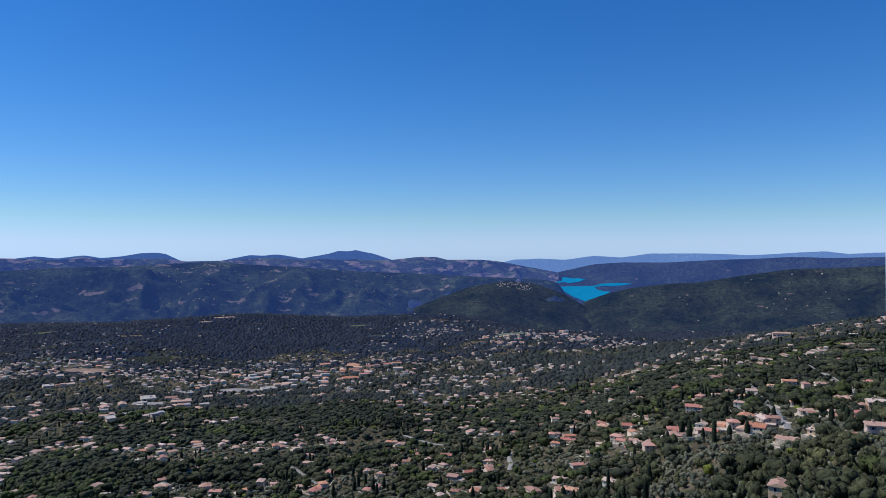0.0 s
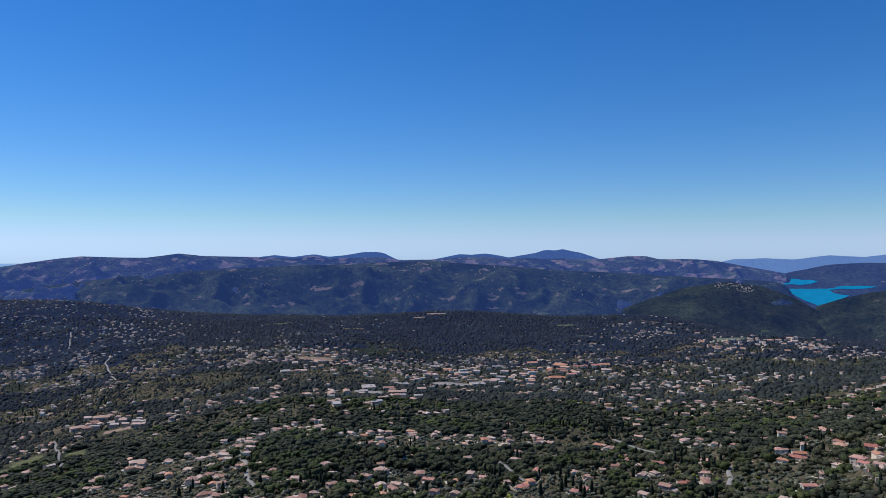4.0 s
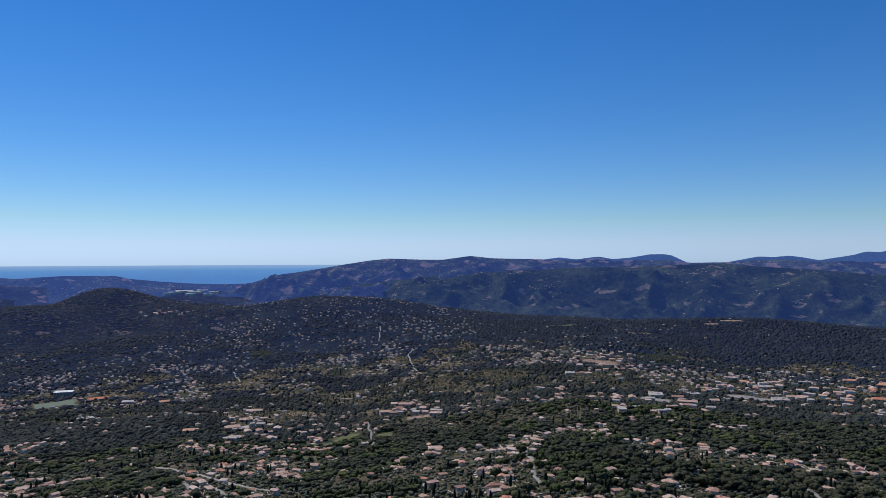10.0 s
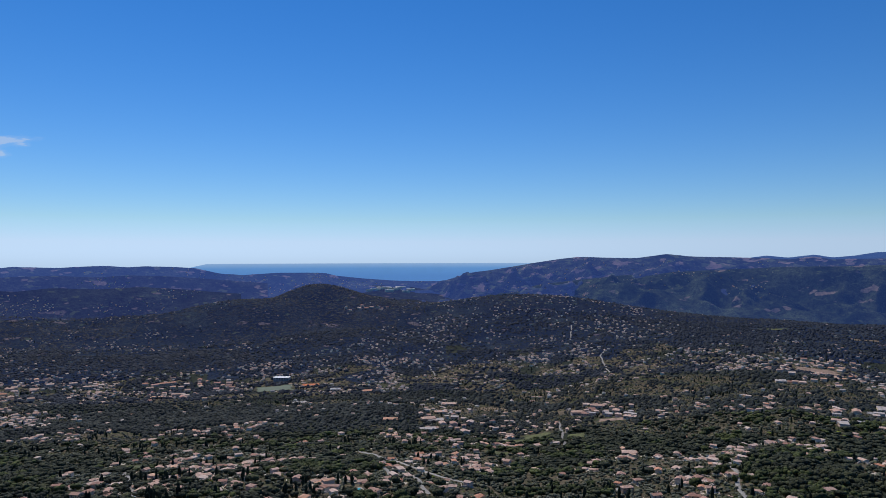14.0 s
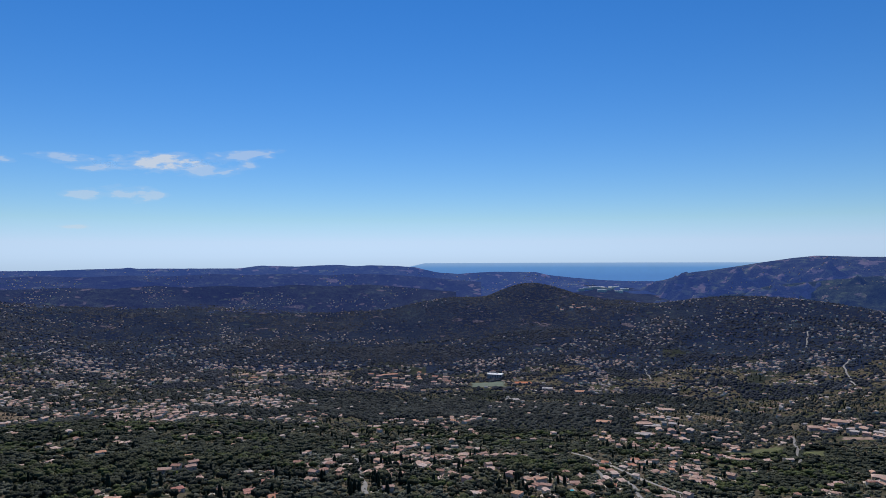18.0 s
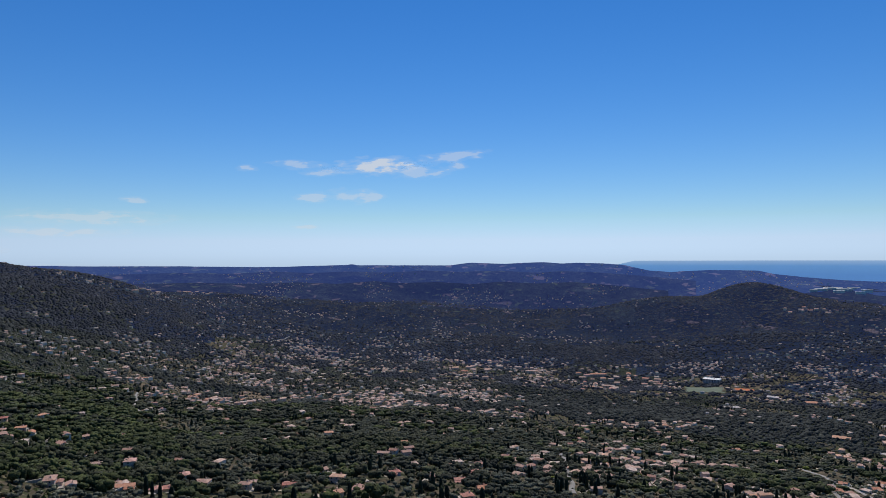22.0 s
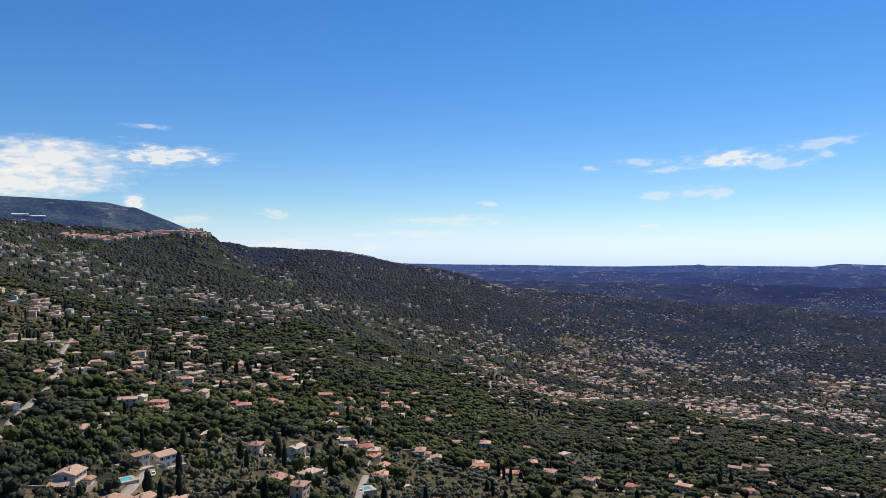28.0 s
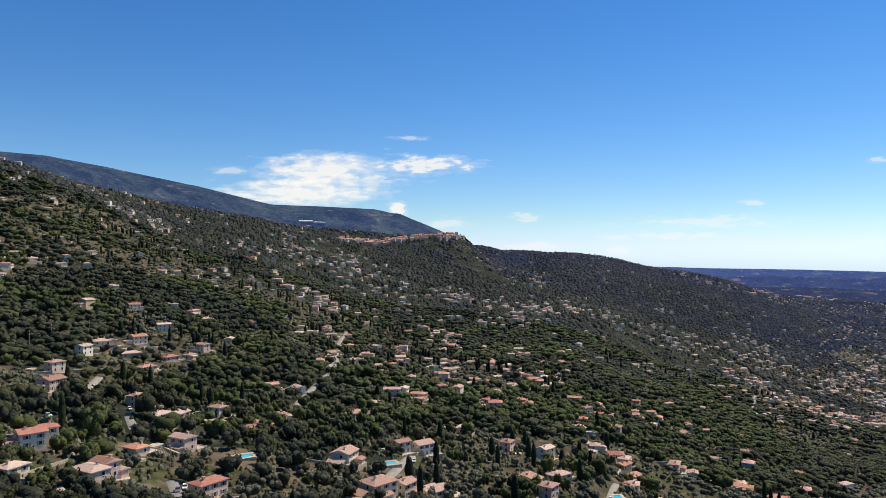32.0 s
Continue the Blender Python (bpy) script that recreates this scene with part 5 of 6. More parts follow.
def car(x, y, turn, colour):
    word = ("white", "grey", "black")[colour]
    ob = thing("car", x, y, turn, f"small {word} hatchback parked beside the road", "car", "parked cars", 0.45)
    body, cabin, roof = once(("car", colour), lambda: car_meshes(PAINT[colour]))
    part("body", body, ob)
    part("cabin", cabin, ob, label="dark car windows")
    part("car_roof", roof, ob)
    for px in (-1.25, 1.3):
        for py in (-0.78, 0.78):
            part("wheel", once("wheel", wheel_mesh), ob, (px, py, 0.31))
    take(x, y, 3)
    r = math.hypot(x, y)
    take(x - x / r * 5, y - y / r * 5, 2)


for row in ((-112, -236, 60, 1), (-116, -239, 62, 0), (-308, -186, 30, 0), (-322, -192, 28, 1), (-101, -334, 100, 0), (216, 453, 70, 1), (271, 608, 72, 0), (-367, -487, 53, 0), (-143, -353, 80, 0), (-140, -342, 75, 2), (-303, -422, 45, 1), (-243, -257, 40, 0), (-652, 144, 10, 0)):
    car(*row)


def utility_pole(x, y, turn):
    ob = thing("utility_pole", x, y, turn, "grey wooden utility pole with a short crossarm", "pole", "utility poles")
    v, f = [], []
    for z, q in ((-1, 0.17), (4.5, 0.14), (9.5, 0.10)):
        v += [(math.cos(k * 0.7854) * q, math.sin(k * 0.7854) * q, z) for k in range(8)]
    f = [(8 * n + k, 8 * n + (k + 1) % 8, 8 * n + 8 + (k + 1) % 8, 8 * n + 8 + k) for n in range(2) for k in range(8)]
    part("pole", once("pole", lambda: mesh_of("pole", v, f, [POLE])), ob)
    part("crossarm", once("crossarm", lambda: boxes("crossarm", [POLE], (-0.9, -0.06, 9.0, 0.9, 0.06, 9.14, 0))), ob)
    for px in (-0.8, 0.0, 0.8):
        part("insulator", once("insulator", lambda: boxes("insulator", [FRAME], (-0.05, -0.05, 9.14, 0.05, 0.05, 9.36, 0))), ob, (px, 0, 0))
    take(x, y, 2)


for row in ((-134, -479, 60), (-153, -501, 65), (-188, -535, 70), (-121, -261, 40), (-409, -246, 20)):
    utility_pole(*row)


def stone_wall(*points):
    """A dry stone terrace wall, uneven along its top."""
    p = []
    for (x0, y0), (x1, y1) in zip(points, points[1:]):
        n = max(2, int(math.hypot(x1 - x0, y1 - y0) / 1.5))
        p += [(x0 + (x1 - x0) * k / n, y0 + (y1 - y0) * k / n) for k in range(n)]
    p = np.array(p + [points[-1]], float)
    t = np.gradient(p, axis=0)
    t /= np.linalg.norm(t, axis=1)[:, None]
    n = np.stack([-t[:, 1], t[:, 0]], 1)
    g = ground_z(p[:, 0], p[:, 1])
    top = 1.1 + np.random.RandomState(3).uniform(-0.12, 0.12, len(p))
    V = np.stack([np.column_stack([p - n * 0.3, g - 1]), np.column_stack([p - n * 0.25, g + top]), np.column_stack([p + n * 0.25, g + top]), np.column_stack([p + n * 0.3, g - 1])], 1).reshape(-1, 3)
    tagged(new("stone_wall", mesh_of("stone_wall", V, grid_faces(len(p), 4), [STONE])), "low pale dry stone wall along a terrace", "wall")
    for x, y in p:
        take(x, y, 0)


stone_wall((-61, -243), (-73, -257), (-88, -270))
stone_wall((-92, -278), (-101, -287))
stone_wall((255, 471), (243, 417))
stone_wall((358, 655), (320, 553), (288, 463))
stone_wall((-177, -265), (-193, -257), (-204, -268))


def hedge(x0, y0, x1, y1, high=2.6):
    """A clipped dark hedge with an uneven leafy face."""
    rng = np.random.RandomState(17)
    n = int(math.hypot(x1 - x0, y1 - y0) / 0.7)
    V, F, base = [], [], 0
    sv, sf = ico(1)
    for k in range(n):
        for z in (0.6, 1.5, high - 0.6):
            q = (k + rng.uniform(0, 1)) / n
            c = np.array([x0 + (x1 - x0) * q, y0 + (y1 - y0) * q, 0])
            v = sv * rng.uniform(0.6, 0.95) * (1 + rng.uniform(-0.2, 0.2, (len(sv), 1))) + c + np.array([rng.uniform(-0.3, 0.3), rng.uniform(-0.3, 0.3), z + float(ground_z(c[0], c[1]))])
            V.append(v)
            F.append(sf + base)
            base += len(v)
        take(c[0], c[1], 3)
        r = math.hypot(c[0], c[1])
        take(c[0] - c[0] / r * 6, c[1] - c[1] / r * 6, 2)
    tagged(new("hedge", mesh_of("hedge", np.concatenate(V), np.concatenate(F), [CYPRESS])), "long clipped dark green cypress hedge", "hedge")


hedge(227, 443, 243, 404)
hedge(-182, -254, -194, -250, 1.8)
hedge(-153, -291, -140, -297, 2.0)


# ---- hill village: houses packed in steps along the crest ----
pick = random.Random(21)
for k in range(108):
    row = k % 4
    a = 132.9 + (k // 4) * 0.36 + row * 0.09 + pick.uniform(-0.2, 0.2)
    w, h = pick.choice((7, 9, 11, 13, 18)), pick.choice((5, 6.5, 8, 10)) if a < 138 else pick.choice((4, 5.5, 7))
    far = np.arange(1750, 2320, 6.0)
    level = np.degrees(np.arctan2(ground_z(*polar(np.full_like(far, a), far)) + h + 1 - EYE, far))
    want = min(np.interp(a, (132.9, 134.8, 137.2, 139.5, 142.5), (2.1, 2.02, 1.84, 1.5, 1.72)), level.max() - 0.02) + pick.uniform(-0.07, 0.03)
    r = float(far[int(np.argmax(level > want))]) - row * pick.uniform(10, 17)
    x, y = (float(q) for q in polar(a, r))
    wall, roof = pick.choice((0, 1, 1, 3)), pick.choice((0, 1, 1, 2, 2))
    if not free(np.array([x]), np.array([y]))[0]:
        continue
    ob = thing("village_house", x, y, a + pick.uniform(-60, 60), f"{'tall' if h > 6 else 'low'} {WALL_WORD[wall]} village house, {ROOF_WORD[roof]} roof", "house", "houses of the hill village")
    m = once(("tall", w, h, wall, roof), lambda: split_shell(w, 9, h, False, WALL[wall], ROOFS[roof]))
    part("wall", m[0], ob)
    part("roof", m[1], ob)
    take(x, y, 3)
    if row == 3:
        take(*(float(q) for q in polar(a, r - 12)), 4, 2)


# ---- the other houses of the valley ----
def clustered(rng, bearing, dist, wide, deep, n):
    a, d = bearing + rng.normal(size=n) * wide, dist + rng.normal(size=n) * deep
    return polar(a, d)


spots = list(FAR_VILLAS)
for args in ((-4.8, 2330, 1.2, 48, 40), (-8.5, 2273, 1.6, 42, 45), (-11, 2187, 0.8, 43, 26), (1.2, 2564, 1.2, 78, 30), (29, 2015, 2.2, 72, 70), (24, 1884, 2, 76, 40), (14, 1884, 5, 106, 50), (5, 1943, 3, 88, 36), (149, 1480, 1.2, 90, 26), (145.5, 1650, 1.0, 110, 30), (142, 1560, 0.8, 60, 22), (139, 1380, 1.4, 70, 22), (133, 1540, 0.8, 70, 16), (127, 1450, 1.2, 60, 24), (124, 1620, 0.9, 70, 20), (143, 1120, 1.6, 50, 18), (134, 1060, 1.2, 60, 16), (54.5, 2750, 1.9, 170, 46), (50.5, 2950, 2.0, 170, 60), (46, 3080, 2.0, 120, 50), (39, 2900, 1.6, 120, 36), (104, 2300, 2.2, 220, 100), (98, 2450, 2.2, 220, 100), (110, 1950, 1.5, 130, 50), (91, 2550, 2.4, 220, 80), (84, 2500, 2.2, 200, 60)):
    cx, cy = clustered(rng, *args)
    for x, y in zip(cx, cy):
        if free(np.array([x]), np.array([y]))[0]:
            spots.append((x, y))
            take(x, y, 3)
hx, hy = pick_spots(rng, 520, 3850, 18, house_chance)
for x, y in zip(hx, hy):
    if free(np.array([x]), np.array([y]))[0]:
        spots.append((x, y))
        take(x, y, 2)
tagged(new("far_houses", scatter_far_houses(spots, rng)), "many small villas with pale walls and clay tile roofs", "houses", kind="stuff")


def hamlet_on(name, n, bearings, depths, seed):
    """Small far houses scattered on a hill range."""
    rng = np.random.RandomState(seed)
    a, r = rng.uniform(*bearings, n), rng.uniform(*depths, n)
    x, y = polar(a, r)
    keep = fractal(x, y, 260, seed, 2) > 0.0
    return [(float(p), float(q), float(h)) for p, q, h in zip(x[keep], y[keep], RISE[name](x[keep], y[keep]))]


on_hills = hamlet_on("wooded_hills", 900, (0, 52), (3850, 4490), 41) + hamlet_on("foothills", 700, (4, 50), (3650, 4150), 43) + hamlet_on("hamlet_hill", 170, (-7.2, -3.0), (3700, 3840), 45)
on_hills += hamlet_on("lakeside_hill", 26, (-30, -14), (3600, 3980), 47) + hamlet_on("coast_hills", 1000, (54, 117), (4300, 4700), 49) + hamlet_on("plain_ridge", 900, (70, 117), (4150, 4420), 51) + hamlet_on("plain_rise", 1000, (72, 117), (3840, 4110), 53)
tagged(new("hill_houses", scatter_far_houses(on_hills, rng, 0.64)), "scattered pale farmhouses on the wooded hills", "houses", kind="stuff")
def high_ground(name, bearing, r):
    """The ground or the hill range over it, whichever is higher."""
    x, y = polar(bearing, r)
    return np.maximum(ground_z(x, y), RISE[name](x, y) - 0.5)


for a, down, w, d in ((59.6, 2.72, 60, 26), (58.9, 2.62, 90, 34), (58.2, 2.70, 70, 28), (58.5, 2.85, 50, 24), (57.6, 2.60, 60, 26), (56.8, 2.75, 50, 26), (60.1, 2.80, 36, 22), (57.2, 2.90, 44, 22)):
    far = np.arange(3950, 4700, 5.0)
    level = np.degrees(np.arctan2(high_ground("coast_hills", a, far) - EYE, far))
    r = float(far[int(np.argmax(level > -down))])
    x, y = (float(q) for q in polar(a, r))
    ob = thing("warehouse", x, y, a + 8, "long white warehouse on the coastal plain", "warehouse", "warehouses on the plain", float(high_ground("coast_hills", a, np.array([r]))[0] - ground_z(x, y)) + 1)
    part("wall", once(("works", w), lambda: boxes("wall", [WALL[2]], (-w / 2, -d / 2, -20, w / 2, d / 2, 9, 0))), ob)
    part("roof", once(("works_roof", w), lambda: boxes("roof", [FRAME], (-w / 2 - 1, -d / 2 - 1, 9.004, w / 2 + 1, d / 2 + 1, 10, 0))), ob)


# white sheds on the flank of the mountain
for a, e, w in ((145.6, 2.84, 60), (145.0, 2.8, 44), (144.3, 2.74, 90)):
    far = next((r for r in range(3550, 4440, 10) if math.degrees(math.atan2(float(RISE["bare_mountain"](*(np.array([q]) for q in polar(a, r)))[0]) - EYE, r)) > e), 3600)
    x, y = (float(q) for q in polar(a, far))
    ob = thing("greenhouse", x, y, a + 10, "long low white greenhouse on the mountain slope", "greenhouse", "greenhouses on the mountain", float(RISE["bare_mountain"](np.array([x]), np.array([y]))[0] - ground_z(x, y)))
    part("wall", boxes("wall", [WALL[2]], (-w / 2, -11, -5, w / 2, 11, 2, 0)), ob)
    part("roof", split_shell(w, 22, 2, False, WALL[2], FRAME)[1], ob)


# ---- pale terraces, drives and garden walls beside the houses ----
V, F, n = [], [], 0
for x, y in [q for q in spots if math.hypot(*q[:2]) < 2100] + [(o.location.x, o.location.y) for o in bpy.data.objects if o.name.startswith("house")]:
    for _ in range(rng.randint(1, 3) + (math.hypot(x, y) < 1000)):
        t, q = rng.uniform(0, 6.283), rng.uniform(6, 13)
        cx, cy = x + math.cos(t) * q, y + math.sin(t) * q
        long = rng.uniform() < 0.4
        w, d, h = (rng.uniform(4, 9), 0.4, 1.1) if long else (rng.uniform(2, 4.5), rng.uniform(1.5, 3), 0.35)
        a = rng.uniform(0, math.pi)
        c, s = math.cos(a), math.sin(a)
        z = float(ground_z(cx, cy))
        for sx, sy, sz in ((-1, -1, -2), (1, -1, -2), (1, 1, -2), (-1, 1, -2), (-1, -1, h), (1, -1, h), (1, 1, h), (-1, 1, h)):
            V.append((cx + sx * w * c - sy * d * s, cy + sx * w * s + sy * d * c, z + sz))
        F += [(n + 4, n + 5, n + 6, n + 7), (n, n + 1, n + 5, n + 4), (n + 1, n + 2, n + 6, n + 5), (n + 2, n + 3, n + 7, n + 6), (n + 3, n, n + 4, n + 7)]
        n += 8
        take(cx, cy, 0)
tagged(new("terraces", mesh_of("terraces", V, F, [PATIO])), "pale stone terraces, drives and garden walls", "terraces", kind="stuff")


# gardens on the downhill side of the houses hold low plants only
for x, y in spots + [(o.location.x, o.location.y) for o in bpy.data.objects if o.name.startswith(("house", "hall", "shop", "school"))]:
    r = math.hypot(x, y)
    if rng.uniform() < (0.35 if r < 480 else 0.2):
        continue
    reach = min(45, 3.0 * r / (EYE - float(ground_z(x, y)))) * rng.uniform(0.3, 1.0) if r < 3000 else 0
    for q in np.arange(4, reach, 4):
        cx, cy = x - x / r * q, y - y / r * q
        i, j = int((cx + HALF) / CELL), int((cy + HALF) / CELL)
        near = taken[i - 1:i + 2, j - 1:j + 2]
        near[near == 0] = 2


# ---- trees ----
def crown(rng, lumps, sub, leaves, low=0.0, reach=0.27, leaf=0.10):
    """A crown one unit wide and one high: uneven lumps, with tufts of leaves standing off them."""
    sv, sf = ico(sub)
    V, F, base, balls = [], [], 0, []
    for k in range(lumps):
        t, q = k * 2.4 + rng.uniform(-0.5, 0.5), reach * math.sqrt(rng.uniform(0.25, 1)) if lumps > 1 else 0
        size = (0.44 if lumps == 1 else 0.36 if lumps == 2 else 0.30 if lumps < 5 else 0.19) * rng.uniform(0.85, 1.15)
        c = np.array([math.cos(t) * q, math.sin(t) * q, rng.uniform(0.42, 0.98 - size * 0.95)])
        balls.append((c, size))
        v = sv * (1 + rng.uniform(-0.24, 0.24, (len(sv), 1))) * np.array([size, size, size * 0.95]) + c
        v[:, 2] = np.where(v[:, 2] < 0.38, v[:, 2] * 0.6 + low, v[:, 2])
        V.append(v)
        F.append(sf + base)
        base += len(v)
    for k in range(leaves):
        c, size = balls[k % len(balls)]
        d = rng.normal(size=3)
        d[2] = abs(d[2]) - 0.35
        d /= np.linalg.norm(d)
        p = c + d * size * rng.uniform(0.92, 1.22)
        a, e = rng.normal(size=3), rng.normal(size=3)
        a, e = a / np.linalg.norm(a) * leaf, e / np.linalg.norm(e) * leaf
        V.append(np.stack([p - a * 0.6, p + a * 0.6 - e * 0.2, p + e * 0.8]))
        F.append(np.array([[0, 1, 2]]) + base)
        base += 3
    return np.concatenate(V), np.concatenate(F)


def spire(rng, sides, rings):
    """A cypress: narrow, tapering to a point, ragged."""
    V, F = [(0, 0, 1.0)], []
    for k in range(rings):
        h = 1 - (k + 1) / rings
        rad = 0.5 * math.sin(min(1, (1 - h) * 1.25 + 0.05) * math.pi * 0.62) ** 0.8
        for s in range(sides):
            t = (s + 0.5 * (k % 2)) / sides * 2 * math.pi
            q = rad * rng.uniform(0.8, 1.15)
            V.append((math.cos(t) * q, math.sin(t) * q, max(0.02, h + rng.uniform(-0.04, 0.04))))
    for s in range(sides):
        F.append((0, 1 + s, 1 + (s + 1) % sides))
    for k in range(rings - 1):
        for s in range(sides):
            a, b = 1 + k * sides + s, 1 + k * sides + (s + 1) % sides
            F += [(a, a + sides, b), (b, a + sides, b + sides)]
    return np.array(V), np.array(F)


def plant(name, label, templates, x, y, wide, high, mat, rng, soft=False):
    """Many crowns in one mesh, each turned and sized by chance."""
    if not len(x):
        return
    pick = rng.randint(0, len(templates), len(x))
    z = ground_z(x, y)
    V, F, base = [], [], 0
    for k, (tv, tf) in enumerate(templates):
        m = pick == k
        n = int(m.sum())
        if not n:
            continue
        t = rng.uniform(0, 2 * math.pi, n)
        w, h = rng.uniform(*wide, n), rng.uniform(*high, n)
        c, s = np.cos(t)[:, None], np.sin(t)[:, None]
        px = (tv[None, :, 0] * c - tv[None, :, 1] * s) * w[:, None] + x[m][:, None]
        py = (tv[None, :, 0] * s + tv[None, :, 1] * c) * w[:, None] + y[m][:, None]
        pz = tv[None, :, 2] * h[:, None] + z[m][:, None]
        V.append(np.stack([px, py, pz], -1).reshape(-1, 3))
        F.append((tf[None] + (np.arange(n) * len(tv))[:, None, None] + base).reshape(-1, 3))
        base += n * len(tv)
    tagged(new(name, mesh_of(name, np.concatenate(V), np.concatenate(F), [mat], None, soft)), label, "trees", kind="stuff")


rng = np.random.RandomState(9)
NEAR = [crown(rng, 4, 1, 40, leaf=0.13) for _ in range(12)]
MIDDLE = [crown(rng, 2, 1, 10, leaf=0.2) for _ in range(8)]
OLIVE_N = [crown(rng, 3, 1, 34, leaf=0.13) for _ in range(10)]
TUFT = [crown(rng, 2, 1, 8, leaf=0.2) for _ in range(10)]


def dome(rng, s):
    v = [(0, 0, 1.0)] + [(math.cos(k / s * 6.283) * 0.42 * rng.uniform(0.7, 1.1), math.sin(k / s * 6.283) * 0.42 * rng.uniform(0.7, 1.1), rng.uniform(0.5, 0.8)) for k in range(s)] + [(math.cos(k / s * 6.283) * 0.5, math.sin(k / s * 6.283) * 0.5, 0.0) for k in range(s)]
    f = [(0, 1 + k, 1 + (k + 1) % s) for k in range(s)]
    return np.array(v), np.array(f + [q for k in range(s) for q in ((1 + k, 1 + s + k, 1 + (k + 1) % s), (1 + (k + 1) % s, 1 + s + k, 1 + s + (k + 1) % s))])


def cap(rng, s):
    """The rounded top of a far tree in a closed wood."""
    v = [(rng.uniform(-0.1, 0.1), rng.uniform(-0.1, 0.1), 1.0)] + [(math.cos((k + 0.3) / s * 6.283) * 0.5 * rng.uniform(0.75, 1.15), math.sin((k + 0.3) / s * 6.283) * 0.5 * rng.uniform(0.75, 1.15), rng.uniform(-0.05, 0.3)) for k in range(s)]
    return np.array(v), np.array([(0, 1 + k, 1 + (k + 1) % s) for k in range(s)])


DOT = [dome(rng, 5) for _ in range(8)]
CAP = [cap(rng, 5) for _ in range(8)]
SPIRE_N, SPIRE_F = [spire(rng, 7, 6) for _ in range(4)], [spire(rng, 4, 3) for _ in range(4)]


def tree_chance(x, y):
    return np.where(np.hypot(x, y) > 3100, 0.9, np.where((np.hypot(x, y) > 60) & (np.hypot(x, y) < 165), 0.32, 1.0)) * np.where(in_forest(x, y), 0.97, np.clip(np.where(np.hypot(x, y) < 480, 0.92, 0.97) - 0.55 * (np.hypot(x, y) < 150) - 0.16 * ((np.hypot(x, y) < 480) & (x < 0) & (y < 0)) + fractal(x, y, 90, 131, 3) * 0.9, 0.22, 0.97))


def stem(rng, bent=0.3):
    """A tapered trunk with three limbs, one unit high, in one mesh."""
    V, F = [], []

    def limb(a, b, ra, rb):
        n = len(V)
        for p, r in ((a, ra), (b, rb)):
            for k in range(6):
                V.append((p[0] + math.cos(k * 1.0472) * r, p[1] + math.sin(k * 1.0472) * r, p[2]))
        for k in range(6):
            F.append((n + k, n + (k + 1) % 6, n + 6 + (k + 1) % 6, n + 6 + k))
    fork = (rng.uniform(-0.05, 0.05), rng.uniform(-0.05, 0.05), 0.42)
    limb((0, 0, -0.15), fork, 0.06, 0.04)
    for k in range(3):
        t = k * 2.1 + rng.uniform(-0.4, 0.4)
        limb(fork, (fork[0] + math.cos(t) * bent, fork[1] + math.sin(t) * bent, rng.uniform(0.7, 0.85)), 0.035, 0.015)
    return np.array(V), np.array(F)


LEAVES = {"oak": OAK, "ash": GROVE, "olive": OLIVE, "pine": PINE, "cypress": CYPRESS}
TREE_LABEL = {"ash": "fresh green broadleaved tree with a full crown", "oak": "broad dark green oak with a dense crown", "olive": "small grey-green olive tree with a loose crown", "pine": "dark green pine with a high crown", "cypress": "tall narrow dark green cypress"}
FINE = {}
for kind, mat in LEAVES.items():
    FINE[kind] = []
    for _ in range(5):
        if kind == "cypress":
            v, f = spire(rng, 9, 9)
            v = v * np.array([2.8, 2.8, 12])
        else:
            v, f = crown(rng, 14 if kind != "olive" else 10, 1, 1300, 0.12, 0.31, 0.062)
            v = v * np.array({"oak": (7.6, 7.6, 6.4), "ash": (7.2, 7.2, 7.2), "olive": (5.4, 5.4, 4.4), "pine": (7, 7, 8.5)}[kind])
        sv, sf = stem(rng)
        high = {"oak": 6, "ash": 6.5, "olive": 4.2, "pine": 8, "cypress": 5}[kind]
        sv = sv * np.array([high * 0.6, high * 0.6, high]) if kind != "cypress" else sv * np.array([3, 3, high])
        FINE[kind].append((mesh_of("crown", v, f, [mat], None, True), mesh_of("trunk", sv, sf, [BARK])))
COUNT = dict.fromkeys(LEAVES, 0)


def near_tree(kind, x, y, k, turn):
    ob = thing(kind + "_tree", x, y, turn, TREE_LABEL[kind], "tree", kind + " trees on the near slope", -0.1)
    crown_me, stem_me = FINE[kind][k % 5]
    part("trunk", stem_me, ob)
    part("crown", crown_me, ob)
    COUNT[kind] += 1


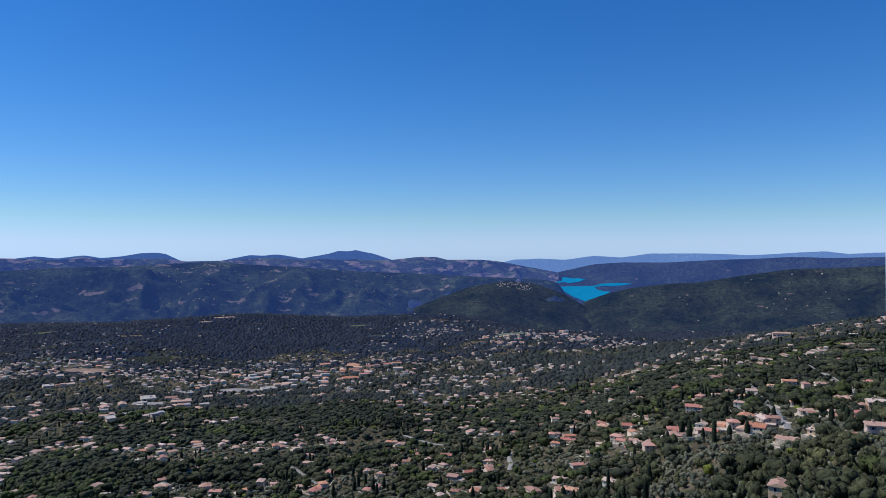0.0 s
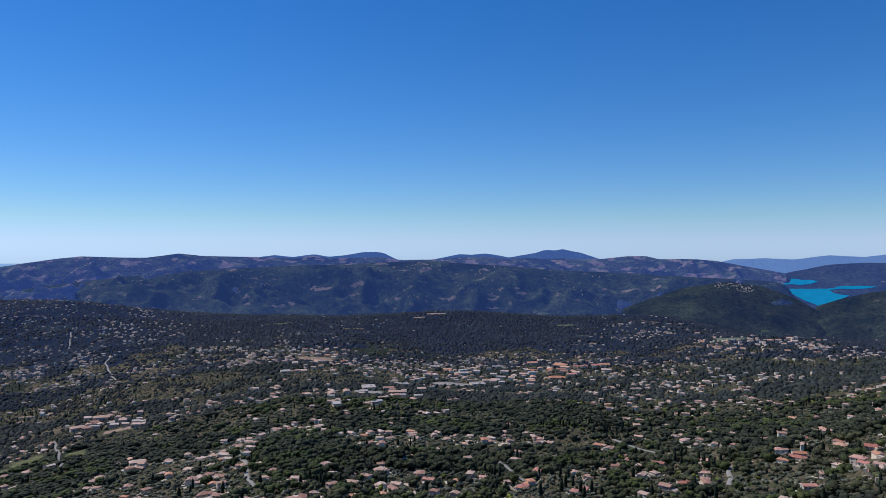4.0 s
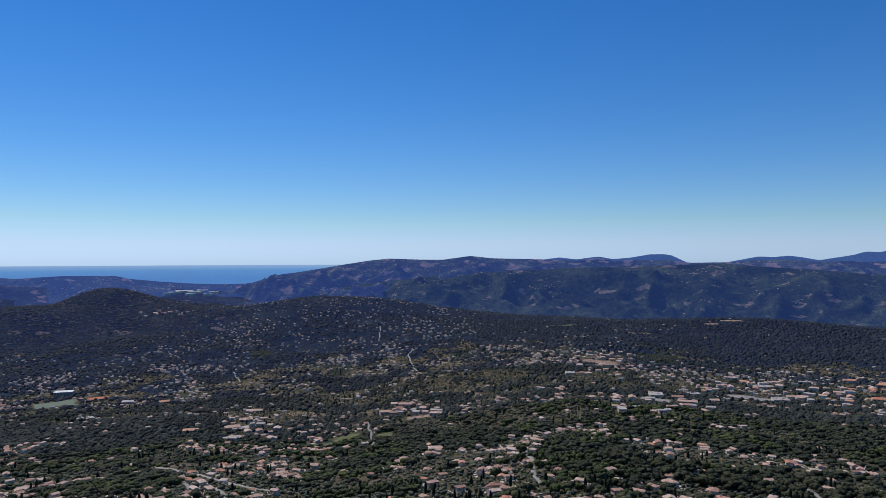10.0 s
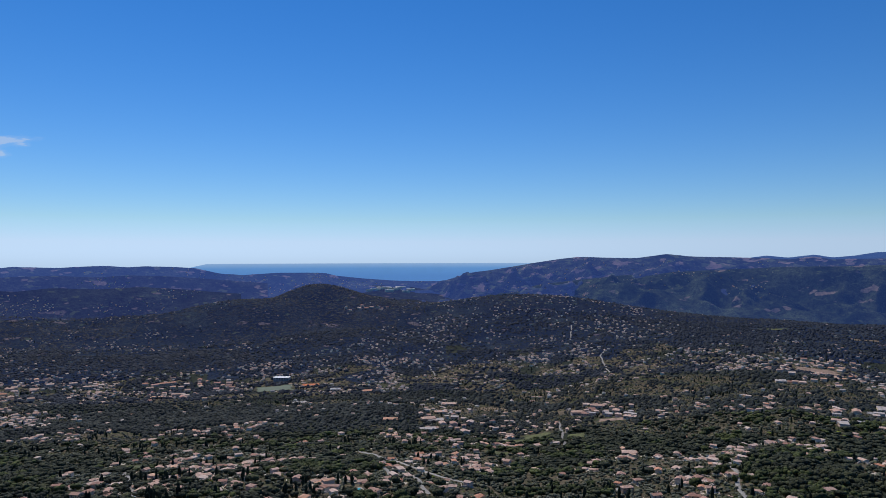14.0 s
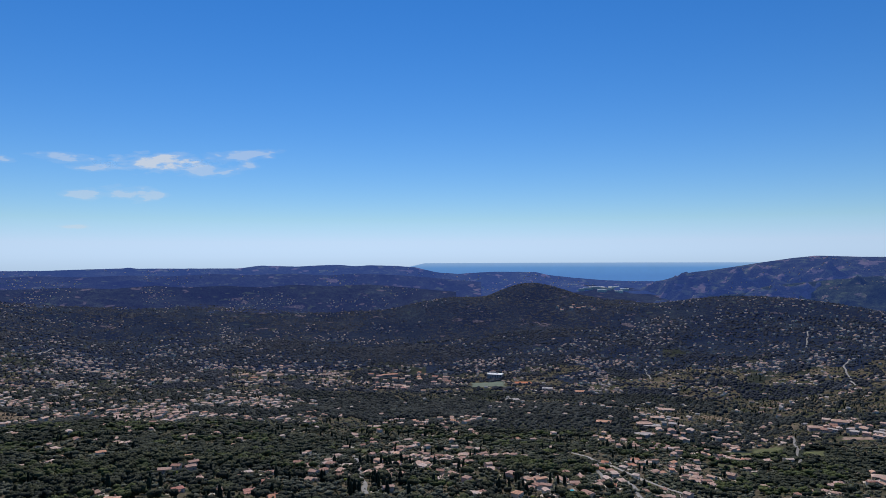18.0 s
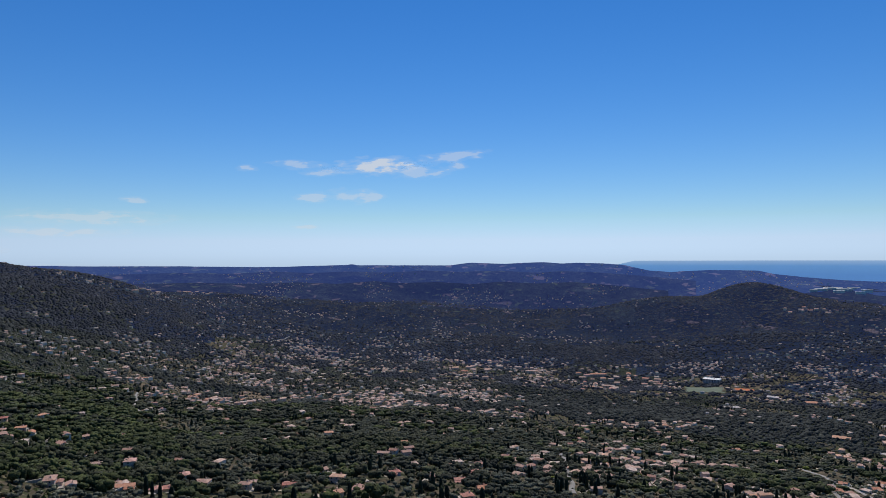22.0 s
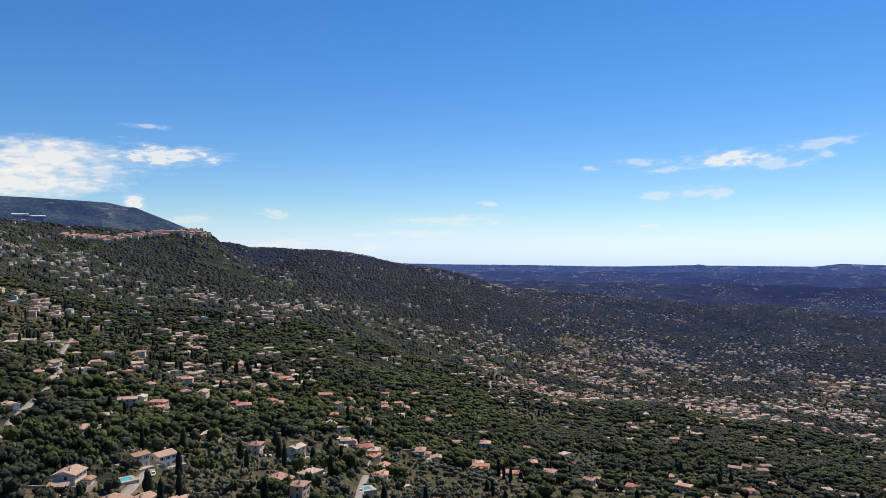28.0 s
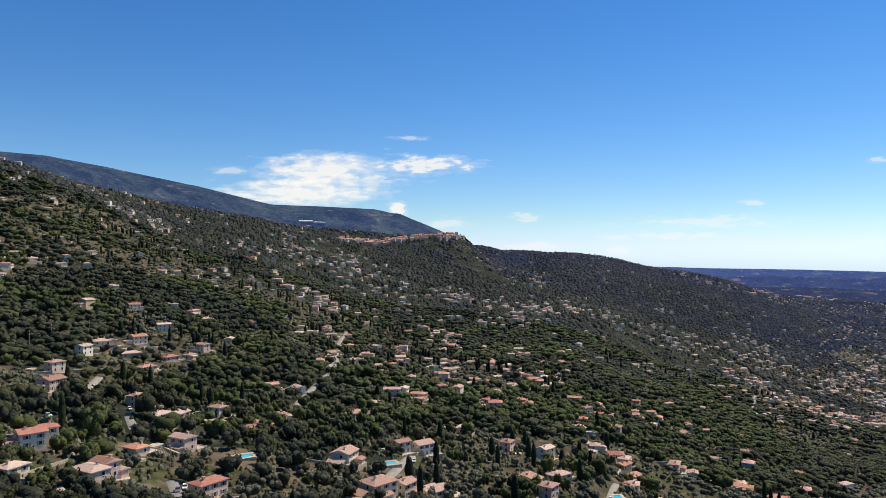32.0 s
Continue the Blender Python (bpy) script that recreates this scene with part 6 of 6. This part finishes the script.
# umbrella pines at the end of the hill village
for k in range(9):
    x, y = (float(q) for q in polar(131.9 + k * 0.13, 2195 + (k * 37 % 50)))
    near_tree("pine", x, y, k, k * 40)
BANDS = [("near", 9, 450, 6.5, NEAR, SPIRE_N), ("middle", 450, 820, 8.4, MIDDLE, SPIRE_N), ("middle", 820, 1300, 9.4, TUFT, SPIRE_N), ("far", 1300, 1900, 9.6, DOT, SPIRE_F), ("far", 1900, 2500, 10.6, DOT, SPIRE_F), ("edge", 2500, 3050, 12.0, DOT, SPIRE_F), ("edge", 3050, 3950, 14.0, CAP, SPIRE_F)]
for band, r0, r1, gap, crowns, spires in BANDS:
    x, y = pick_spots(rng, r0, r1, gap, tree_chance)
    ok = free(x, y)
    x, y = x[ok], y[ok]
    tone = fractal(x, y, 150, 171, 3) + rng.uniform(-0.5, 0.5, len(x))
    wood = in_forest(x, y)
    slope = np.degrees(np.arctan2(-x, y)) > 105
    cyp = (rng.uniform(size=len(x)) < np.clip(fractal(x, y, 45, 195, 2) * 0.9 - 0.16, np.where(slope, 0.03, 0.012), 0.5)) & ~wood
    green, silver = in_zone(GREEN, x, y, 75, 60), in_zone(OLIVES, x, y, 77, 60)
    wood |= green
    oli = ~cyp & ~wood & (silver | (tone - 0.3 * (np.degrees(np.arctan2(-x, y)) < 12) + 0.10 * (slope & (r0 > 400)) + 0.25 * (slope & (r0 < 400)) > (-0.32 if band == "near" else -0.08)))
    pin = ~cyp & ~oli & ~green & (tone < -0.35)
    oak = ~cyp & ~oli & ~pin
    lim = oak & ~wood & (rng.uniform(size=len(x)) < 0.05)
    oak &= ~lim
    if band == "near":
        away = np.hypot(x, y)
        rank = np.where((away < 165) | (away > 225), away, away + 400)
        for kind, mask, most in (("ash", oak & green, 60), ("oak", oak, 110), ("olive", oli, 160), ("pine", pin, 60), ("cypress", cyp, 50)):
            idx = np.where(mask)[0]
            idx = idx[np.argsort(rank[idx])][:most]
            for k in idx:
                near_tree(kind, float(x[k]), float(y[k]), int(k), float(k * 47 % 360))
            mask[idx] = False
            oak[idx] = False
    g = gap / 7.5 if r1 < 1400 else gap / 8.8
    low = {"near": 1.0, "middle": 0.84 if r0 < 800 else 0.72, "far": 0.56, "edge": 0.5}[band]
    # leaf colour turns bluer with distance, standing in for haze
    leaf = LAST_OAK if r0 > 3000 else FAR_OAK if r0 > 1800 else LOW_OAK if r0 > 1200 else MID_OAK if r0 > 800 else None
    small = rng.uniform(size=len(x)) < 0.42
    tall = ~small & (rng.uniform(size=len(x)) < np.clip((0.22 if r0 < 1200 else 0.3) + fractal(x, y, 110, 183, 3) * (0.9 if r0 < 1200 else 1.5), 0.03, 0.85))
    grove = (green & (rng.uniform(size=len(x)) < 0.65)) | (fractal(x, y, 110, 191, 3) + rng.uniform(-0.12, 0.12, len(x)) - 0.55 * ~slope > 0.24)
    dense = wood & (r0 > 400)
    if r0 > 1200:
        low_land = ~wood & (rng.uniform(size=len(x)) < np.clip(0.16 + fractal(x, y, 90, 187, 3) * 0.5, 0.03, 0.5))
        oak, oli, pin = oak & ~low_land, oli & ~low_land, pin & ~low_land
    for pick, wide, high in ((dense & ~tall, (6.0, 10.0), (6.0, 10.0)), (dense & tall, (9.0, 14.0), (8.5, 13.5)), (small & ~dense, (2.6, 5.0), (3.2, 5.6)), (~small & ~tall & ~dense, (5.0, 9.0), (5.0, 8.6)), (tall & ~dense, (9.5, 15.5 if r0 < 1200 else 19.0), (8.0, 12.5 if r0 < 1200 else 16.0))):
        wide, high = tuple(q * g for q in wide), tuple(q * low for q in high)
        m = oak & pick & ~(grove & (r1 < 1400))
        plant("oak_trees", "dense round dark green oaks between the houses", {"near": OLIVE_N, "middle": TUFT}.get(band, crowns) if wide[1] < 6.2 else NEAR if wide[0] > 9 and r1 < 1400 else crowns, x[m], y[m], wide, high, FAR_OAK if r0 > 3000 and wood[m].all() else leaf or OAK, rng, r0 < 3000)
        m = oak & pick & grove & (r1 < 1400)
        plant("grove_trees", "fresh green broadleaved trees in close groves", NEAR if wide[0] > 9 else crowns, x[m], y[m], wide, high, GROVE, rng, r0 < 3000)
    if r1 < 1400:
        plant("garden_trees", "bright yellow-green garden trees", crowns, x[lim], y[lim], (4 * g, 7 * g), (4 * low, 7 * low), LIME, rng, r0 < 3000)
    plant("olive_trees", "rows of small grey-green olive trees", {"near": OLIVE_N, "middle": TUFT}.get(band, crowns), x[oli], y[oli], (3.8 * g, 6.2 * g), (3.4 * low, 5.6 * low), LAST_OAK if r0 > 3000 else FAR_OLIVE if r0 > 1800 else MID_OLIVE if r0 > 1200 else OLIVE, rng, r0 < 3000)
    plant("pine_trees", "dark green pines standing over the gardens", crowns, x[pin], y[pin], (6 * g, 9.5 * g), (5.5 * low, 9.5 * low), leaf or PINE, rng, r0 < 3000)
    plant("cypress_trees", "tall narrow dark cypresses", spires, x[cyp], y[cyp], (2.4, 3.9), (10 * low, 17 * low), CYPRESS, rng, r0 < 3000)

# low shrubs and garden bushes on the open ground
x, y = pick_spots(rng, 450, 1900, 6.0, lambda x, y: np.clip(0.62 + fractal(x, y, 45, 211, 2) * 0.8, 0.15, 0.92))
ok = free(x, y)
x, y = x[ok], y[ok]
leafy = fractal(x, y, 40, 215, 2) + rng.uniform(-0.35, 0.35, len(x))
for name, label, m, mat in (("shrubs", "low dry shrubs on the open slopes", leafy > 0.1, SHRUB), ("green_bushes", "low fresh green bushes under the trees", leafy < -0.18, GROVE), ("dark_bushes", "low dark evergreen bushes", abs(leafy + 0.04) <= 0.14, OAK)):
    plant(name, label, CAP, x[m], y[m], (2.0, 4.6), (1.0, 2.8), mat, rng)
x, y = pick_spots(rng, 130, 440, 3.6, 0.75)
ok = free(x, y)
x, y = x[ok], y[ok]
part_of = rng.uniform(size=len(x)) + fractal(x, y, 30, 219, 2) * 0.5
BUSH = [dome(rng, 5) for _ in range(8)]
for name, label, m, mat in (("garden_shrubs", "rounded grey-green garden shrubs", part_of < 0.4, OLIVE), ("dry_scrub", "dry brown-green scrub between the trees", (part_of >= 0.4) & (part_of < 0.68), SHRUB), ("evergreen_shrubs", "rounded dark evergreen shrubs", (part_of >= 0.68) & (part_of < 0.94), OAK), ("bright_shrubs", "rounded fresh green garden shrubs", part_of >= 0.94, GROVE)):
    plant(name, label, BUSH, x[m], y[m], (1.3, 3.2), (1.0, 2.4), mat, rng, True)
x, y = pick_spots(rng, 170, 3000, 6.0, 0.72)
i, j = ((x + HALF) / CELL).astype(int), ((y + HALF) / CELL).astype(int)
ok = taken[i, j] == 2
plant("garden_bushes", "low green bushes in the gardens", CAP, x[ok], y[ok], (2.4, 5.2), (1.0, 2.4), OAK, rng)


# ---- clouds ----
def cloud_glow_mat(name, most, start=0.80):
    """Thin vapour drawn out along the wind, thickest in the middle of its sheet; its own glow replaces sunlight."""
    m = bpy.data.materials.new(name)
    m.use_nodes = True
    nt = m.node_tree
    nt.nodes.clear()
    uv, lay = nt.nodes.new("ShaderNodeUVMap"), nt.nodes.new("ShaderNodeUVMap")
    uv.uv_map, lay.uv_map = "spread", "degrees"
    n = noise_tex(nt, lay.outputs[0], 0.8, 6, 0.55)
    grad = nt.nodes.new("ShaderNodeTexGradient")
    grad.gradient_type = "SPHERICAL"
    mp = nt.nodes.new("ShaderNodeMapping")
    mp.inputs["Location"].default_value, mp.inputs["Scale"].default_value = (-1, -1, 0), (2, 2, 1)
    nt.links.new(uv.outputs[0], mp.inputs["Vector"])
    nt.links.new(mp.outputs[0], grad.inputs["Vector"])
    wide = nt.nodes.new("ShaderNodeMath")
    wide.operation, wide.inputs[1].default_value = "POWER", 0.6
    nt.links.new(grad.outputs["Fac"], wide.inputs[0])
    add = nt.nodes.new("ShaderNodeMath")
    add.operation, add.inputs[1].default_value = "MULTIPLY_ADD", 0.62
    nt.links.new(wide.outputs[0], add.inputs[0])
    nt.links.new(n, add.inputs[2])
    cover = ramp(nt, add.outputs[0], (start - 0.05, (0, 0, 0)), (start + 0.14, (most * 0.25,) * 3), (start + 0.48, (most * 0.95,) * 3))
    tr, em, mix, out = (nt.nodes.new(k) for k in ("ShaderNodeBsdfTransparent", "ShaderNodeEmission", "ShaderNodeMixShader", "ShaderNodeOutputMaterial"))
    # bluish white emission stands in for sunlight scattered by the cloud
    em.inputs[0].default_value, em.inputs[1].default_value = (0.88, 0.93, 1.0, 1), 0.77
    nt.links.new(cover, mix.inputs[0])
    nt.links.new(tr.outputs[0], mix.inputs[1])
    nt.links.new(em.outputs[0], mix.inputs[2])
    nt.links.new(mix.outputs[0], out.inputs[0])
    return m


CLOUD, WISP, FULL = cloud_glow_mat("cloud_vapour", 0.84, 0.76), cloud_glow_mat("thin_cloud_vapour", 0.42, 0.78), cloud_glow_mat("full_cloud_vapour", 0.9, 0.62)


def cloud(bearing, height, wide, high, mat=WISP, label="thin white wisp of cloud", tilt=0.0):
    """A wisp: bearing and height in degrees of its middle, its width and height in degrees."""
    n, k = 14, 6
    u, v = np.meshgrid(np.linspace(0, 1, n), np.linspace(0, 1, k), indexing="ij")
    deg_a, deg_e = bearing + (u - 0.5) * wide, height + (v - 0.5) * high + (u - 0.5) * tilt
    a, e = np.radians(deg_a), np.radians(deg_e)
    V = np.stack([-np.sin(a) * np.cos(e), np.cos(a) * np.cos(e), np.sin(e)], -1).reshape(-1, 3) * 4880 + np.array([0, 0, EYE])
    me = mesh_of("cloud", V, grid_faces(n, k), [mat], None, True)
    idx = np.empty(len(me.loops), np.int32)
    me.loops.foreach_get("vertex_index", idx)
    for name, p, q in (("spread", u, v), ("degrees", deg_a * 0.8, deg_e * 2.6 + (u - 0.5) * wide * 0.12)):
        me.uv_layers.new(name=name).data.foreach_set("uv", np.stack([p.ravel()[idx], q.ravel()[idx]], 1).astype(np.float32).ravel())
    tagged(new("cloud", me), label, "cloud", kind="structure")


BIG = "broad white streaky cloud above the mountain"
cloud(102.9, 6.74, 2.2, 0.8)
cloud(98.9, 7.05, 6.6, 1.0)
cloud(97.2, 6.49, 4.0, 1.0)
cloud(92.7, 7.05, 9.0, 2.0, CLOUD, tilt=-0.6)
cloud(89.4, 6.56, 7.0, 1.6)
cloud(86.6, 7.81, 8.5, 1.3, tilt=-0.8)
cloud(86.1, 7.04, 2.2, 0.9)
cloud(97.8, 4.51, 4.0, 1.3)
cloud(94.4, 4.67, 6.0, 1.7, tilt=0.4)
cloud(98.4, 2.20, 3.2, 0.5)
cloud(114.0, 2.75, 18, 1.5)
cloud(117.0, 1.70, 16, 0.9)
cloud(151.0, 6.71, 5.4, 1.0)
cloud(144.1, 6.87, 11.5, 3.4, FULL, BIG, -0.6)
cloud(145.4, 5.09, 15.5, 2.6, FULL, BIG, -0.5)
cloud(135.8, 7.42, 12.5, 2.3, CLOUD, BIG, -0.2)
cloud(140.5, 6.2, 12, 1.6, WISP, BIG)
cloud(137.8, 3.93, 2.0, 2.0, CLOUD)
cloud(137.0, 9.53, 5.0, 0.6)
cloud(134.0, 2.81, 5.4, 1.6)
cloud(127.8, 3.25, 4.2, 1.3)
cloud(110.7, 4.13, 3.0, 0.8)
cloud(127.3, 0.91, 10, 1.3)
cloud(120.5, 0.59, 4.5, 1.4)
